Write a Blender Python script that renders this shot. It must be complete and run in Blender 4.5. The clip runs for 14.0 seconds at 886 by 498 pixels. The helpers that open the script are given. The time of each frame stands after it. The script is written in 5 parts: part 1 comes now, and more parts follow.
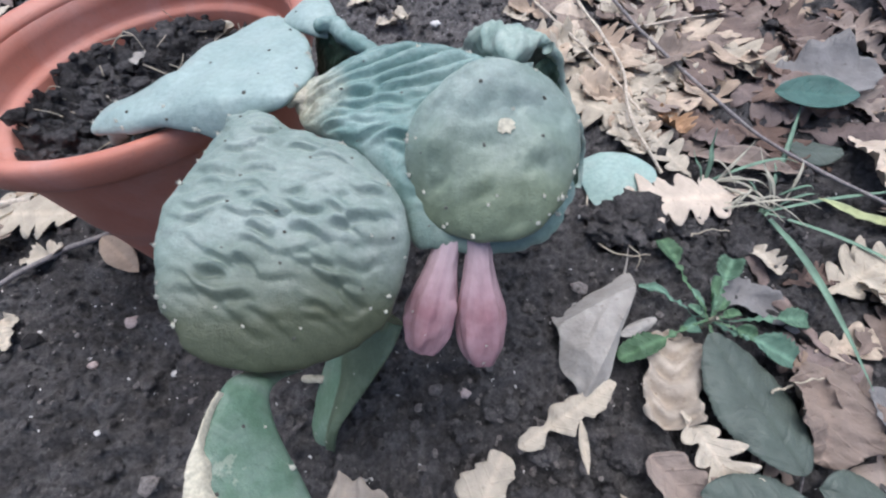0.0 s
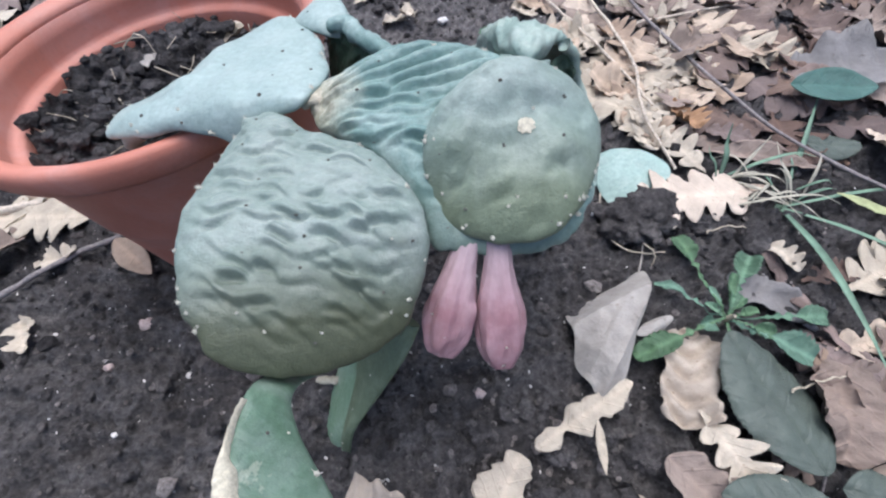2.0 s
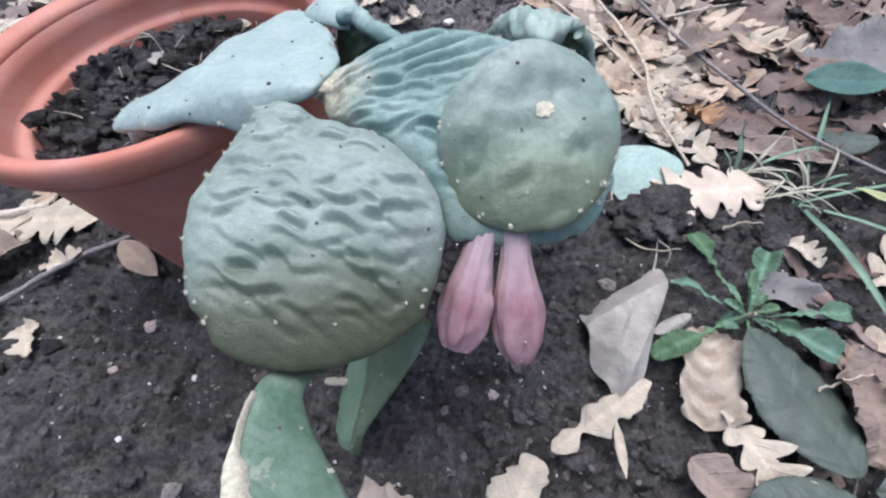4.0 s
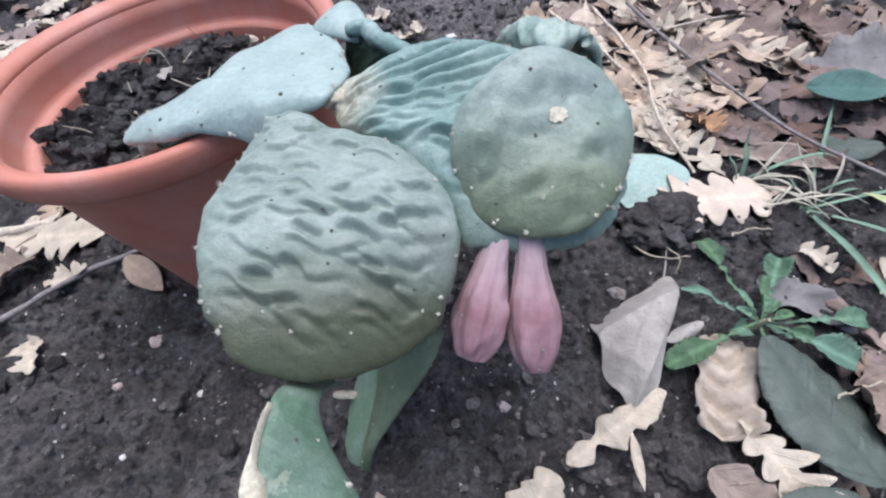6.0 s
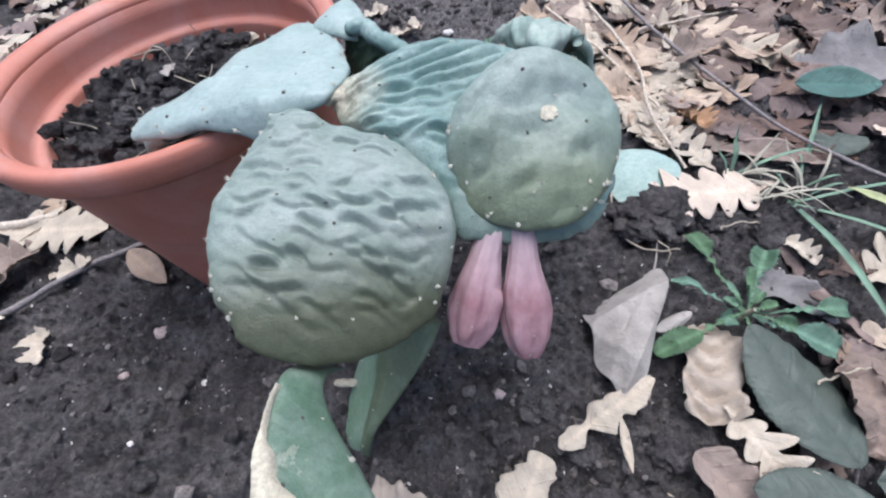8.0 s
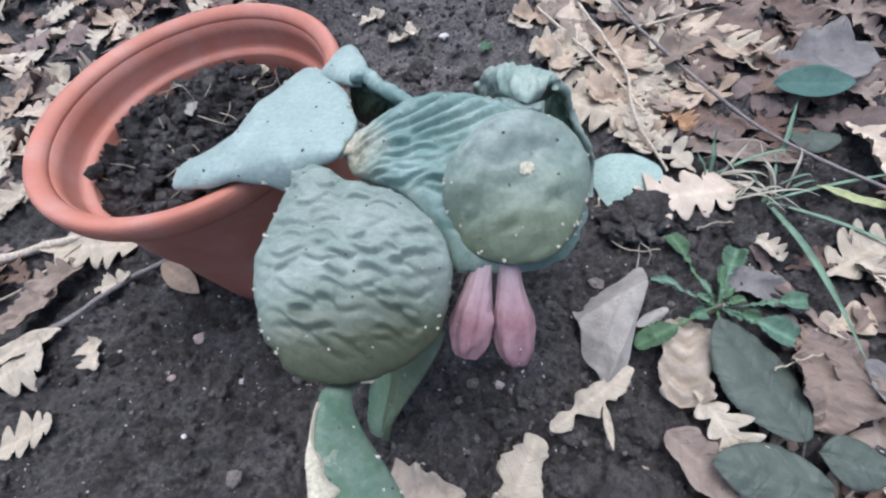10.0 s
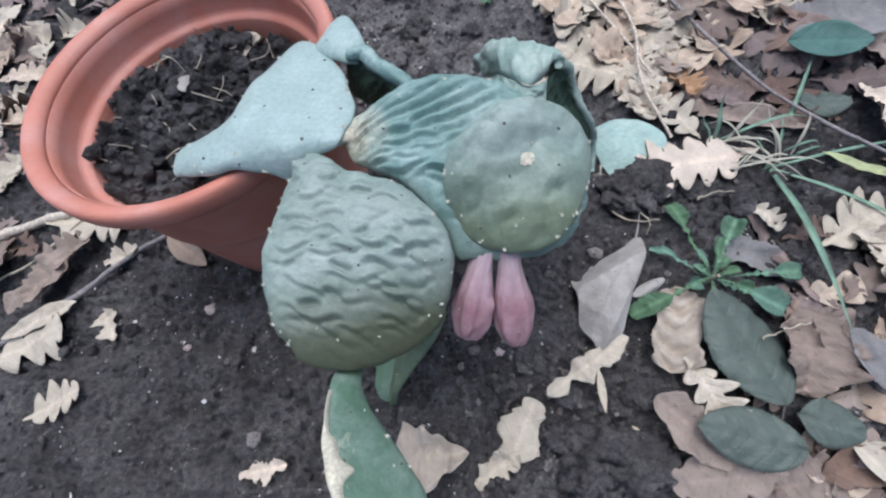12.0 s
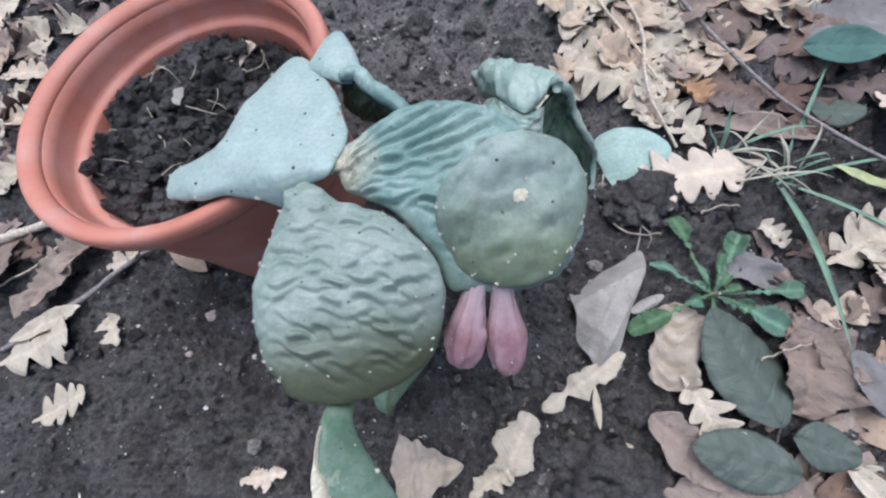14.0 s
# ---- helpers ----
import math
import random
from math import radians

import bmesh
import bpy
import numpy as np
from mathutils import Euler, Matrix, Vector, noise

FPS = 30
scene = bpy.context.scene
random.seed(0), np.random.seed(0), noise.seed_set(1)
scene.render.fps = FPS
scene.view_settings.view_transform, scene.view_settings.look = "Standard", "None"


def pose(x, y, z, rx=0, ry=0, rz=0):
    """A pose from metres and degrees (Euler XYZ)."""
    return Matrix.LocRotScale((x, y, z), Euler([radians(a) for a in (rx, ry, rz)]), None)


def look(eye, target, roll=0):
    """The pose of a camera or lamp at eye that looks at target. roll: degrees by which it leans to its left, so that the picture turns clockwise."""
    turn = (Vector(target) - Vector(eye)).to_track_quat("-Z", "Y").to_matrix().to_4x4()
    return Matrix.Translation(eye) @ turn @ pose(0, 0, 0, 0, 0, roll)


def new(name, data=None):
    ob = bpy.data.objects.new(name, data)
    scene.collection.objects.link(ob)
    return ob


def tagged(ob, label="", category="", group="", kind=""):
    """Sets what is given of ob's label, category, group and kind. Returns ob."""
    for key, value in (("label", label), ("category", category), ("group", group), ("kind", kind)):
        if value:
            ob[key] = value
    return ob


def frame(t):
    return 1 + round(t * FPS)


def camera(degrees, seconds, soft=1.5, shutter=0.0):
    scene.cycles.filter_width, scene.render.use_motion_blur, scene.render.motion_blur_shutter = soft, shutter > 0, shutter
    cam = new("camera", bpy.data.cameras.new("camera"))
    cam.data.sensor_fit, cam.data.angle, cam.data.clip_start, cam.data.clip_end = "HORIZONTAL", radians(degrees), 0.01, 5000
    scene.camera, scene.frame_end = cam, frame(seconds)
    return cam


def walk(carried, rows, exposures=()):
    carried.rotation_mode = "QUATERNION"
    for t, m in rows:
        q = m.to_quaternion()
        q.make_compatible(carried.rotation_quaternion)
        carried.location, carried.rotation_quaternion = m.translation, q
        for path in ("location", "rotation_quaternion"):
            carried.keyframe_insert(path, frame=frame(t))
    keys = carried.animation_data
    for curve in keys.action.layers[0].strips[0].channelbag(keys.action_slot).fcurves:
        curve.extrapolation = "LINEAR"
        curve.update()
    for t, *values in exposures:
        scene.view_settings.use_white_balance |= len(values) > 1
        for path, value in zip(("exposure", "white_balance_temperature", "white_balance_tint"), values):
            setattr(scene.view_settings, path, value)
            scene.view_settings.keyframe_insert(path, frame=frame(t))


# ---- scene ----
cam = camera(93.3, 14.0, 2.15)
METRES, EYE, TILT, LEAN, TURN = 0.23, 0.443, -60.0, 4.2, 0.0
ROWS = [
    (0.0, 0.0, 0.0, 0.0, 0.0, 0.0, -0.0),
    (0.5, -0.001, 0.0052, 0.0023, 0.12, -0.41, 0.36),
    (1.0, -0.0062, 0.0131, 0.0026, 0.28, -0.37, 0.5),
    (1.5, -0.0298, 0.0094, 0.0131, 0.55, -0.42, 0.56),
    (2.0, -0.0376, 0.0118, 0.0145, 0.64, -0.48, 0.56),
    (2.5, -0.041, 0.0186, 0.0084, 0.81, -0.51, 0.59),
    (3.0, -0.0478, 0.0271, 0.0002, 0.9, -0.46, 0.67),
    (5.5, -0.0998, 0.0717, -0.07, 1.26, 2.56, 1.47),
    (6.0, -0.1056, 0.0599, -0.0479, 1.17, 2.59, 1.66),
    (6.5, -0.1113, 0.0539, -0.044, 1.09, 2.62, 1.73),
    (7.0, -0.1113, 0.0388, -0.0344, 1.01, 2.35, 1.68),
    (7.5, -0.1109, 0.0495, -0.0387, 0.96, 2.14, 1.66),
    (8.0, -0.101, 0.0064, -0.0575, 0.9, 1.83, 1.71),
    (8.5, -0.0937, -0.1024, -0.0685, 0.9, 1.28, 1.89),
    (11.0, -0.0547, -0.2225, 0.1914, 2.12, -4.89, 4.85),
    (11.5, -0.0696, -0.2261, 0.1884, 2.04, -6.8, 4.66),
    (12.0, -0.0559, -0.2363, 0.2539, 1.92, -8.91, 4.67),
    (12.5, -0.033, -0.2154, 0.3329, 2.27, -9.47, 4.7),
    (13.0, -0.0118, -0.2079, 0.3963, 2.39, -10.03, 4.59),
    (13.5, -0.0017, -0.2116, 0.4211, 2.61, -10.63, 4.42),
    (14.0, 0.0011, -0.1926, 0.4071, 2.91, -11.33, 4.39),
]
walk(cam, [(t, pose(0, 0, EYE, TILT, LEAN, TURN) @ pose(METRES * x, METRES * y, METRES * z, 90 + pitch, roll, yaw)) for t, x, y, z, yaw, pitch, roll in ROWS],
     [(0.0, 0.32, 5640, 9), (1.2, 0.46, 5640, 10), (8.7, 0.50, 5660, 11), (10.8, 0.21, 5500, 7.5), (14.0, 0.29, 5520, 8)])

# ---- world and light: a flat overcast sky ----
world = bpy.data.worlds.new("overcast_sky")
scene.world = world
world.use_nodes = True
wn = world.node_tree
sky = wn.nodes.new("ShaderNodeTexSky")
sky.sky_type, sky.sun_disc = "NISHITA", False
sky.sun_elevation, sky.sun_rotation = radians(76), radians(9)
sky.air_density, sky.dust_density, sky.ozone_density = 1.0, 6.0, 1.0
wn.nodes["Background"].inputs["Strength"].default_value = 0.13
wn.links.new(sky.outputs["Color"], wn.nodes["Background"].inputs["Color"])
sun = new("sun", bpy.data.lights.new("sun", "SUN"))
sun.data.energy, sun.data.angle, sun.data.color = 1.75, radians(58), (1.0, 0.985, 0.96)
sun.matrix_world = look((0.05, 0.31, 1.25), (0, 0, 0))


# ---- small tools ----
def lattice(ix, iy, seed):
    h = (ix.astype(np.int64) * 374761393 + iy.astype(np.int64) * 668265263 + seed * 974711) & 0xFFFFFFFF
    h = ((h ^ (h >> 13)) * 1274126177) & 0xFFFFFFFF
    return ((h ^ (h >> 16)) & 0xFFFF) / 65535.0


def vnoise(x, y, seed=0):
    """Smooth value noise from 0 to 1."""
    x, y = np.asarray(x, float), np.asarray(y, float)
    ix, iy = np.floor(x), np.floor(y)
    fx, fy = x - ix, y - iy
    fx, fy = fx * fx * (3 - 2 * fx), fy * fy * (3 - 2 * fy)
    a, b = lattice(ix, iy, seed), lattice(ix + 1, iy, seed)
    c, d = lattice(ix, iy + 1, seed), lattice(ix + 1, iy + 1, seed)
    return (a * (1 - fx) + b * fx) * (1 - fy) + (c * (1 - fx) + d * fx) * fy


def fbm(x, y, seed=0, octaves=3):
    total, amp, norm = 0.0, 1.0, 0.0
    for k in range(octaves):
        total = total + amp * vnoise(x * 2.03 ** k + 17.1 * k, y * 2.03 ** k - 9.3 * k, seed + k)
        norm += amp
        amp *= 0.5
    return total / norm


def smoothstep(a, b, x):
    t = np.clip((x - a) / (b - a), 0, 1)
    return t * t * (3 - 2 * t)


def soil_height(x, y):
    """Height of the bare earth."""
    x, y = np.asarray(x, float), np.asarray(y, float)
    near = np.exp(-((x / 2.2) ** 2 + ((y - 0.4) / 2.2) ** 2))
    h = 0.028 * (fbm(x * 4, y * 4, 3) - 0.5)
    h = h + 0.026 * (fbm(x * 15, y * 15, 9) - 0.5)
    crumbs = np.abs(vnoise(x * 48, y * 48, 21) - 0.5) + 0.7 * np.abs(vnoise(x * 95, y * 95, 22) - 0.5)
    packed = smoothstep(0.25, 0.5, np.hypot(x + 0.02, y - 0.68))
    h = h - 0.033 * crumbs * (0.3 + 1.2 * fbm(x * 8, y * 8, 13)) * (0.4 + 0.6 * packed) + 0.009
    h = h + 0.011 * (vnoise(x * 140, y * 140, 31) - 0.5) + 0.003
    far = 0.25 * (fbm(x * 0.15, y * 0.15, 5) - 0.5)
    return h * near + far * (1 - near)


def mesh_of(name, verts, faces, material, smooth=True):
    V = np.array([tuple(v) for v in verts] if not isinstance(verts, np.ndarray) else verts, np.float32)
    me = bpy.data.meshes.new(name)
    if isinstance(faces, np.ndarray):
        sizes, flat = np.full(len(faces), faces.shape[1]), faces.ravel()
    else:
        sizes = np.array([len(f) for f in faces])
        flat = np.concatenate([np.asarray(f) for f in faces]) if len(set(sizes)) > 1 else np.array(faces).ravel()
    me.vertices.add(len(V))
    me.vertices.foreach_set("co", V.ravel())
    me.loops.add(len(flat))
    me.loops.foreach_set("vertex_index", flat.astype(np.int32))
    me.polygons.add(len(sizes))
    me.polygons.foreach_set("loop_start", (np.cumsum(sizes) - sizes).astype(np.int32))
    me.polygons.foreach_set("use_smooth", np.full(len(sizes), smooth))
    me.update(calc_edges=True)
    me.validate()
    me.materials.append(material)
    return me


def thing(name, data, label, category, group="", kind=""):
    return tagged(new(name, data), label, category, group, kind)


def part_mesh(name, data, parent, label=""):
    ob = new(name, data)
    ob.parent = parent
    return tagged(ob, label)


def grid_faces(nu, nv, wrap_u=False, wrap_v=False, base=0, flip=False):
    i, j = np.meshgrid(np.arange(nu if wrap_u else nu - 1), np.arange(nv if wrap_v else nv - 1), indexing="ij")
    i, j = i.ravel(), j.ravel()
    k, l = (i + 1) % nu, (j + 1) % nv
    q = np.stack([i * nv + j, k * nv + j, k * nv + l, i * nv + l], 1) + base
    return [tuple(r) for r in (q[:, ::-1] if flip else q).tolist()]


def lathe(profile, steps=96):
    verts = [(r * math.cos(2 * math.pi * k / steps), r * math.sin(2 * math.pi * k / steps), z)
             for k in range(steps) for r, z in profile]
    return verts, grid_faces(steps, len(profile), wrap_u=True)


def tube(path, radii, sides=8):
    """A closed tube along a path of points."""
    P = [Vector(p) for p in path]
    verts, n = [], len(P)
    for i, p in enumerate(P):
        d = (P[min(i + 1, n - 1)] - P[max(i - 1, 0)]).normalized()
        u = d.cross(Vector((0.13, 0.21, 0.97))).normalized()
        w = d.cross(u)
        for k in range(sides):
            a = 2 * math.pi * k / sides
            verts.append(p + (math.cos(a) * u + math.sin(a) * w) * float(radii[i]))
    faces = grid_faces(n, sides, wrap_v=True)
    faces += [tuple(range(sides))[::-1], tuple(range((n - 1) * sides, n * sides))]
    return verts, faces


def smooth_path(points, count):
    """A smooth path through control points."""
    P = np.array(points, float)
    Q = np.vstack([2 * P[0] - P[1], P, 2 * P[-1] - P[-2]])
    out = []
    for s in np.linspace(0, len(P) - 1, count):
        i = min(int(s), len(P) - 2)
        t = s - i
        a, b, c, d = Q[i:i + 4]
        out.append(0.5 * (2 * b + (c - a) * t + (2 * a - 5 * b + 4 * c - d) * t * t + (3 * b - a - 3 * c + d) * t ** 3))
    return np.array(out)


def closed_outline(points, count):
    P = np.array(points, float)
    n, out = len(P), []
    for s in np.linspace(0, n, count, endpoint=False):
        i, t = int(s), s - int(s)
        a, b, c, d = (P[(i + k) % n] for k in (-1, 0, 1, 2))
        out.append(0.5 * (2 * b + (c - a) * t + (2 * a - 5 * b + 4 * c - d) * t * t + (3 * b - a - 3 * c + d) * t ** 3))
    return np.array(out)


# ---- materials ----
class Shader:
    """A node material with a few shorthands."""

    def __init__(self, name, rough=0.6, spec=0.4):
        self.mat = bpy.data.materials.new(name)
        self.mat.use_nodes = True
        self.t = self.mat.node_tree
        self.b = self.t.nodes["Principled BSDF"]
        self.b.inputs["Roughness"].default_value = rough
        self.b.inputs["Specular IOR Level"].default_value = spec
        self.co = self.t.nodes.new("ShaderNodeTexCoord").outputs["Object"]

    def link(self, a, b):
        self.t.links.new(a, b)

    def noise(self, scale, detail=4, rough=0.6, dist=0.0, stretch=None):
        n = self.t.nodes.new("ShaderNodeTexNoise")
        n.inputs["Scale"].default_value, n.inputs["Detail"].default_value = scale, detail
        n.inputs["Roughness"].default_value, n.inputs["Distortion"].default_value = rough, dist
        source = self.co
        if stretch:
            m = self.t.nodes.new("ShaderNodeMapping")
            m.inputs["Scale"].default_value = stretch
            self.link(self.co, m.inputs["Vector"])
            source = m.outputs["Vector"]
        self.link(source, n.inputs["Vector"])
        return n.outputs["Fac"]

    def ramp(self, fac, *stops):
        r = self.t.nodes.new("ShaderNodeValToRGB")
        e = r.color_ramp.elements
        while len(e) < len(stops):
            e.new(0.5)
        for el, (p, c) in zip(e, stops):
            el.position, el.color = p, (*c, 1) if len(c) == 3 else c
        self.link(fac, r.inputs["Fac"])
        return r.outputs["Color"]

    def mix(self, fac, a, b, mode="MIX"):
        m = self.t.nodes.new("ShaderNodeMix")
        m.data_type, m.blend_type = "RGBA", mode
        for value, socket in ((fac, m.inputs[0]), (a, m.inputs[6]), (b, m.inputs[7])):
            if isinstance(value, (int, float)):
                socket.default_value = value
            elif isinstance(value, tuple):
                socket.default_value = (*value, 1)
            else:
                self.link(value, socket)
        return m.outputs[2]

    def calc(self, operation, a, b=0.0):
        m = self.t.nodes.new("ShaderNodeMath")
        m.operation = operation
        for value, socket in ((a, m.inputs[0]), (b, m.inputs[1])):
            if isinstance(value, (int, float)):
                socket.default_value = value
            else:
                self.link(value, socket)
        return m.outputs[0]

    def axis(self, name):
        n = self.t.nodes.new("ShaderNodeSeparateXYZ")
        self.link(self.co, n.inputs[0])
        return n.outputs[name]

    def random(self):
        return self.t.nodes.new("ShaderNodeObjectInfo").outputs["Random"]

    def island(self):
        return self.t.nodes.new("ShaderNodeNewGeometry").outputs["Random Per Island"]

    def color(self, c):
        self.link(c, self.b.inputs["Base Color"])

    def rough(self, fac, lo, hi):
        m = self.t.nodes.new("ShaderNodeMapRange")
        m.inputs["To Min"].default_value, m.inputs["To Max"].default_value = lo, hi
        self.link(fac, m.inputs["Value"])
        self.link(m.outputs["Result"], self.b.inputs["Roughness"])

    def bump(self, fac, depth, strength=1.0):
        n = self.t.nodes.new("ShaderNodeBump")
        n.inputs["Distance"].default_value, n.inputs["Strength"].default_value = depth, strength
        self.link(fac, n.inputs["Height"])
        if self.b.inputs["Normal"].is_linked:
            self.link(self.b.inputs["Normal"].links[0].from_socket, n.inputs["Normal"])
        self.link(n.outputs["Normal"], self.b.inputs["Normal"])


def soil_material(name, dark, light, scale=1.0, dry=None, loose=False):
    s = Shader(name, 0.95, 0.2)
    big, fine = s.noise(9 * scale, 4), s.noise(160 * scale, 5, 0.7)
    c = s.ramp(big, (0.35, dark), (0.7, light))
    if dry:
        away = s.t.nodes.new("ShaderNodeVectorMath")
        away.operation = "DISTANCE"
        away.inputs[1].default_value = (-0.02, 0.68, 0.0)
        s.link(s.co, away.inputs[0])
        reach = s.calc("ADD", away.outputs["Value"], s.calc("MULTIPLY", s.noise(7, 4), 0.3))
        c = s.mix(s.ramp(reach, (0.28, (1, 1, 1)), (0.52, (0, 0, 0))), c, s.ramp(s.noise(30, 5), (0.35, (0.13, 0.12, 0.119)), (0.65, dry)))
    c = s.mix(0.75, c, s.ramp(fine, (0.3, (0.3, 0.3, 0.3)), (0.72, (1.7, 1.68, 1.66))), "MULTIPLY")
    if loose:
        c = s.mix(1.0, c, s.ramp(s.island(), (0.0, (0.45, 0.44, 0.44)), (0.6, (1.0, 0.99, 0.98)), (0.85, (1.6, 1.55, 1.5)), (1.0, (2.6, 2.5, 2.4))), "MULTIPLY")
    specks = s.ramp(s.noise(420 * scale, 2), (0.7, (0, 0, 0)), (0.76, (1, 1, 1)))
    c = s.mix(specks, c, (0.3, 0.28, 0.265))
    s.color(c)
    s.bump(s.noise(500 * scale, 4), 0.003)
    s.bump(s.noise(120 * scale, 5, 0.7), 0.009)
    return s.mat


def leaf_material(name, tones, veins=0.012, joined=False, rough=0.72, spots=0.5, dark=False, rib_tone=1.16):
    s = Shader(name, rough, 0.25)
    c = s.ramp(s.island() if joined else s.random(), *[(i / max(1, len(tones) - 1), t) for i, t in enumerate(tones)])
    c = s.mix(0.65, c, s.ramp(s.noise(35, 5), (0.3, (0.58, 0.55, 0.52)), (0.7, (1.25, 1.22, 1.18))), "MULTIPLY")
    specks = s.ramp(s.noise(150, 3), (0.62, (0, 0, 0)), (0.74, (spots, spots, spots)))
    c = s.mix(specks, c, s.mix(1.0, c, (0.4, 0.34, 0.3), "MULTIPLY"))
    if veins:
        x, y = s.axis("X"), s.axis("Y")
        ax = s.calc("ABSOLUTE", x)
        rib = s.ramp(ax, (0.0, (1, 1, 1)), (0.0006, (0, 0, 0)))
        side = s.calc("SINE", s.calc("MULTIPLY", s.calc("ADD", s.calc("SUBTRACT", y, s.calc("MULTIPLY", ax, 0.8)), s.calc("MULTIPLY", s.noise(40, 2), 0.006)), 2 * math.pi / veins))
        side = s.ramp(side, (0.82, (0, 0, 0)), (1.0, (1, 1, 1)))
        c = s.mix(s.mix(1.0, rib, s.mix(0.14, (0, 0, 0), side), "ADD"), c, s.mix(1.0, c, (0.88, 0.89, 0.86) if dark else (rib_tone, rib_tone * 0.99, rib_tone * 0.98), "MULTIPLY"))
        s.bump(side, -0.0003 if dark else 0.0004)
    s.color(c)
    s.bump(s.noise(260, 3), 0.001)
    s.bump(s.noise(70, 4), 0.0015)
    return s.mat


def plain_material(name, color, rough=0.6, vary=0.3, scale=120):
    s = Shader(name, rough, 0.35)
    s.color(s.mix(1.0, color, s.ramp(s.noise(scale, 4), (0.3, (1 - vary,) * 3), (0.7, (1 + vary,) * 3)), "MULTIPLY"))
    s.bump(s.noise(scale * 3, 3), 0.0004)
    return s.mat


EARTH = soil_material("earth", (0.0756, 0.0693, 0.0684), (0.167, 0.154, 0.151), 1.0, (0.261, 0.239, 0.23))
CLODS = soil_material("clods", (0.0774, 0.0702, 0.0693), (0.198, 0.181, 0.176), 1.3)
CRUMBS = soil_material("crumbs", (0.0738, 0.0675, 0.0666), (0.18, 0.166, 0.162), 1.3, None, True)
PEAT = soil_material("peat", (0.028, 0.026, 0.026), (0.16, 0.148, 0.146), 1.2)
TAN_TONES = [(0.421, 0.329, 0.241), (0.563, 0.461, 0.357), (0.31, 0.225, 0.164), (0.497, 0.395, 0.3), (0.6, 0.507, 0.415)]
BROWN_TONES = [(0.128, 0.0838, 0.0668), (0.222, 0.164, 0.139), (0.0855, 0.0617, 0.0572), (0.248, 0.194, 0.177), (0.171, 0.111, 0.0811)]
TAN = leaf_material("dry_oak_leaf", TAN_TONES)
BROWN = leaf_material("brown_leaf", BROWN_TONES)
UNDER = leaf_material("under_litter", BROWN_TONES + TAN_TONES[:1], 0, True)
PALE = leaf_material("pale_leaf", [(0.459, 0.398, 0.312), (0.523, 0.462, 0.376)], 0.013)
ROSY = leaf_material("rosy_brown_leaf", [(0.286, 0.227, 0.188), (0.207, 0.158, 0.133), (0.342, 0.278, 0.237)], 0.014)
BEIGE = leaf_material("beige_leaf", [(0.42, 0.355, 0.29), (0.46, 0.395, 0.325)], 0)
ORANGE = leaf_material("orange_leaf", [(0.34, 0.2, 0.105), (0.4, 0.25, 0.15)])
GREY = leaf_material("grey_leaf", [(0.326, 0.301, 0.273), (0.378, 0.352, 0.321)], 0)
DULLGREY = leaf_material("dull_grey_leaf", [(0.2, 0.19, 0.187), (0.24, 0.228, 0.222)], 0)
GREEN = leaf_material("weed_leaf", [(0.0736, 0.131, 0.0697), (0.0966, 0.166, 0.102), (0.11, 0.189, 0.139), (0.0782, 0.138, 0.0656)], 0.008, False, 0.55, 0.2, False, 1.6)
BRAMBLE = leaf_material("bramble_leaf", [(0.09, 0.11, 0.092), (0.101, 0.122, 0.104)], 0.024, False, 0.4, 0.2, True)
TEALLEAF = leaf_material("teal_leaf", [(0.0638, 0.135, 0.116), (0.075, 0.15, 0.128)], 0.012, False, 0.5, 0.2)
GRASS = plain_material("grass_blade", (0.17, 0.26, 0.18), 0.5, 0.25, 60)
DRYGRASS = plain_material("dry_grass", (0.4, 0.37, 0.29), 0.7, 0.3, 60)
STRAW = plain_material("straw", (0.42, 0.36, 0.27), 0.7, 0.3, 90)
BARK = plain_material("twig_bark", (0.52, 0.44, 0.35), 0.8, 0.35, 200)
GREYBARK = plain_material("grey_bark", (0.24, 0.21, 0.2), 0.85, 0.35, 200)
STONE = plain_material("pale_stone", (0.66, 0.62, 0.58), 0.7, 0.2, 300)
PINKSTONE = plain_material("pinkish_stone", (0.42, 0.33, 0.3), 0.75, 0.25, 300)


# ---- the ground: one sheet to the horizon ----
def ground_axis(lo, hi, step, reach, growth=1.35):
    core = list(np.arange(lo, hi + step / 2, step))
    out, s = [], step
    a, b = lo, hi
    left, right = [], []
    while b < reach:
        s *= growth
        a, b = a - s, b + s
        left.append(a)
        right.append(b)
    return np.array(left[::-1] + core + right)


gx, gy = ground_axis(-1.2, 0.8, 0.0034, 900), ground_axis(-0.2, 1.15, 0.0034, 900)
X, Y = np.meshgrid(gx, gy, indexing="ij")
Z = soil_height(X, Y)
ground = new("ground", mesh_of("ground", np.stack([X, Y, Z], -1).reshape(-1, 3), grid_faces(len(gx), len(gy)), EARTH))
tagged(ground, "dark moist crumbly garden soil with small clods", "soil", kind="structure")


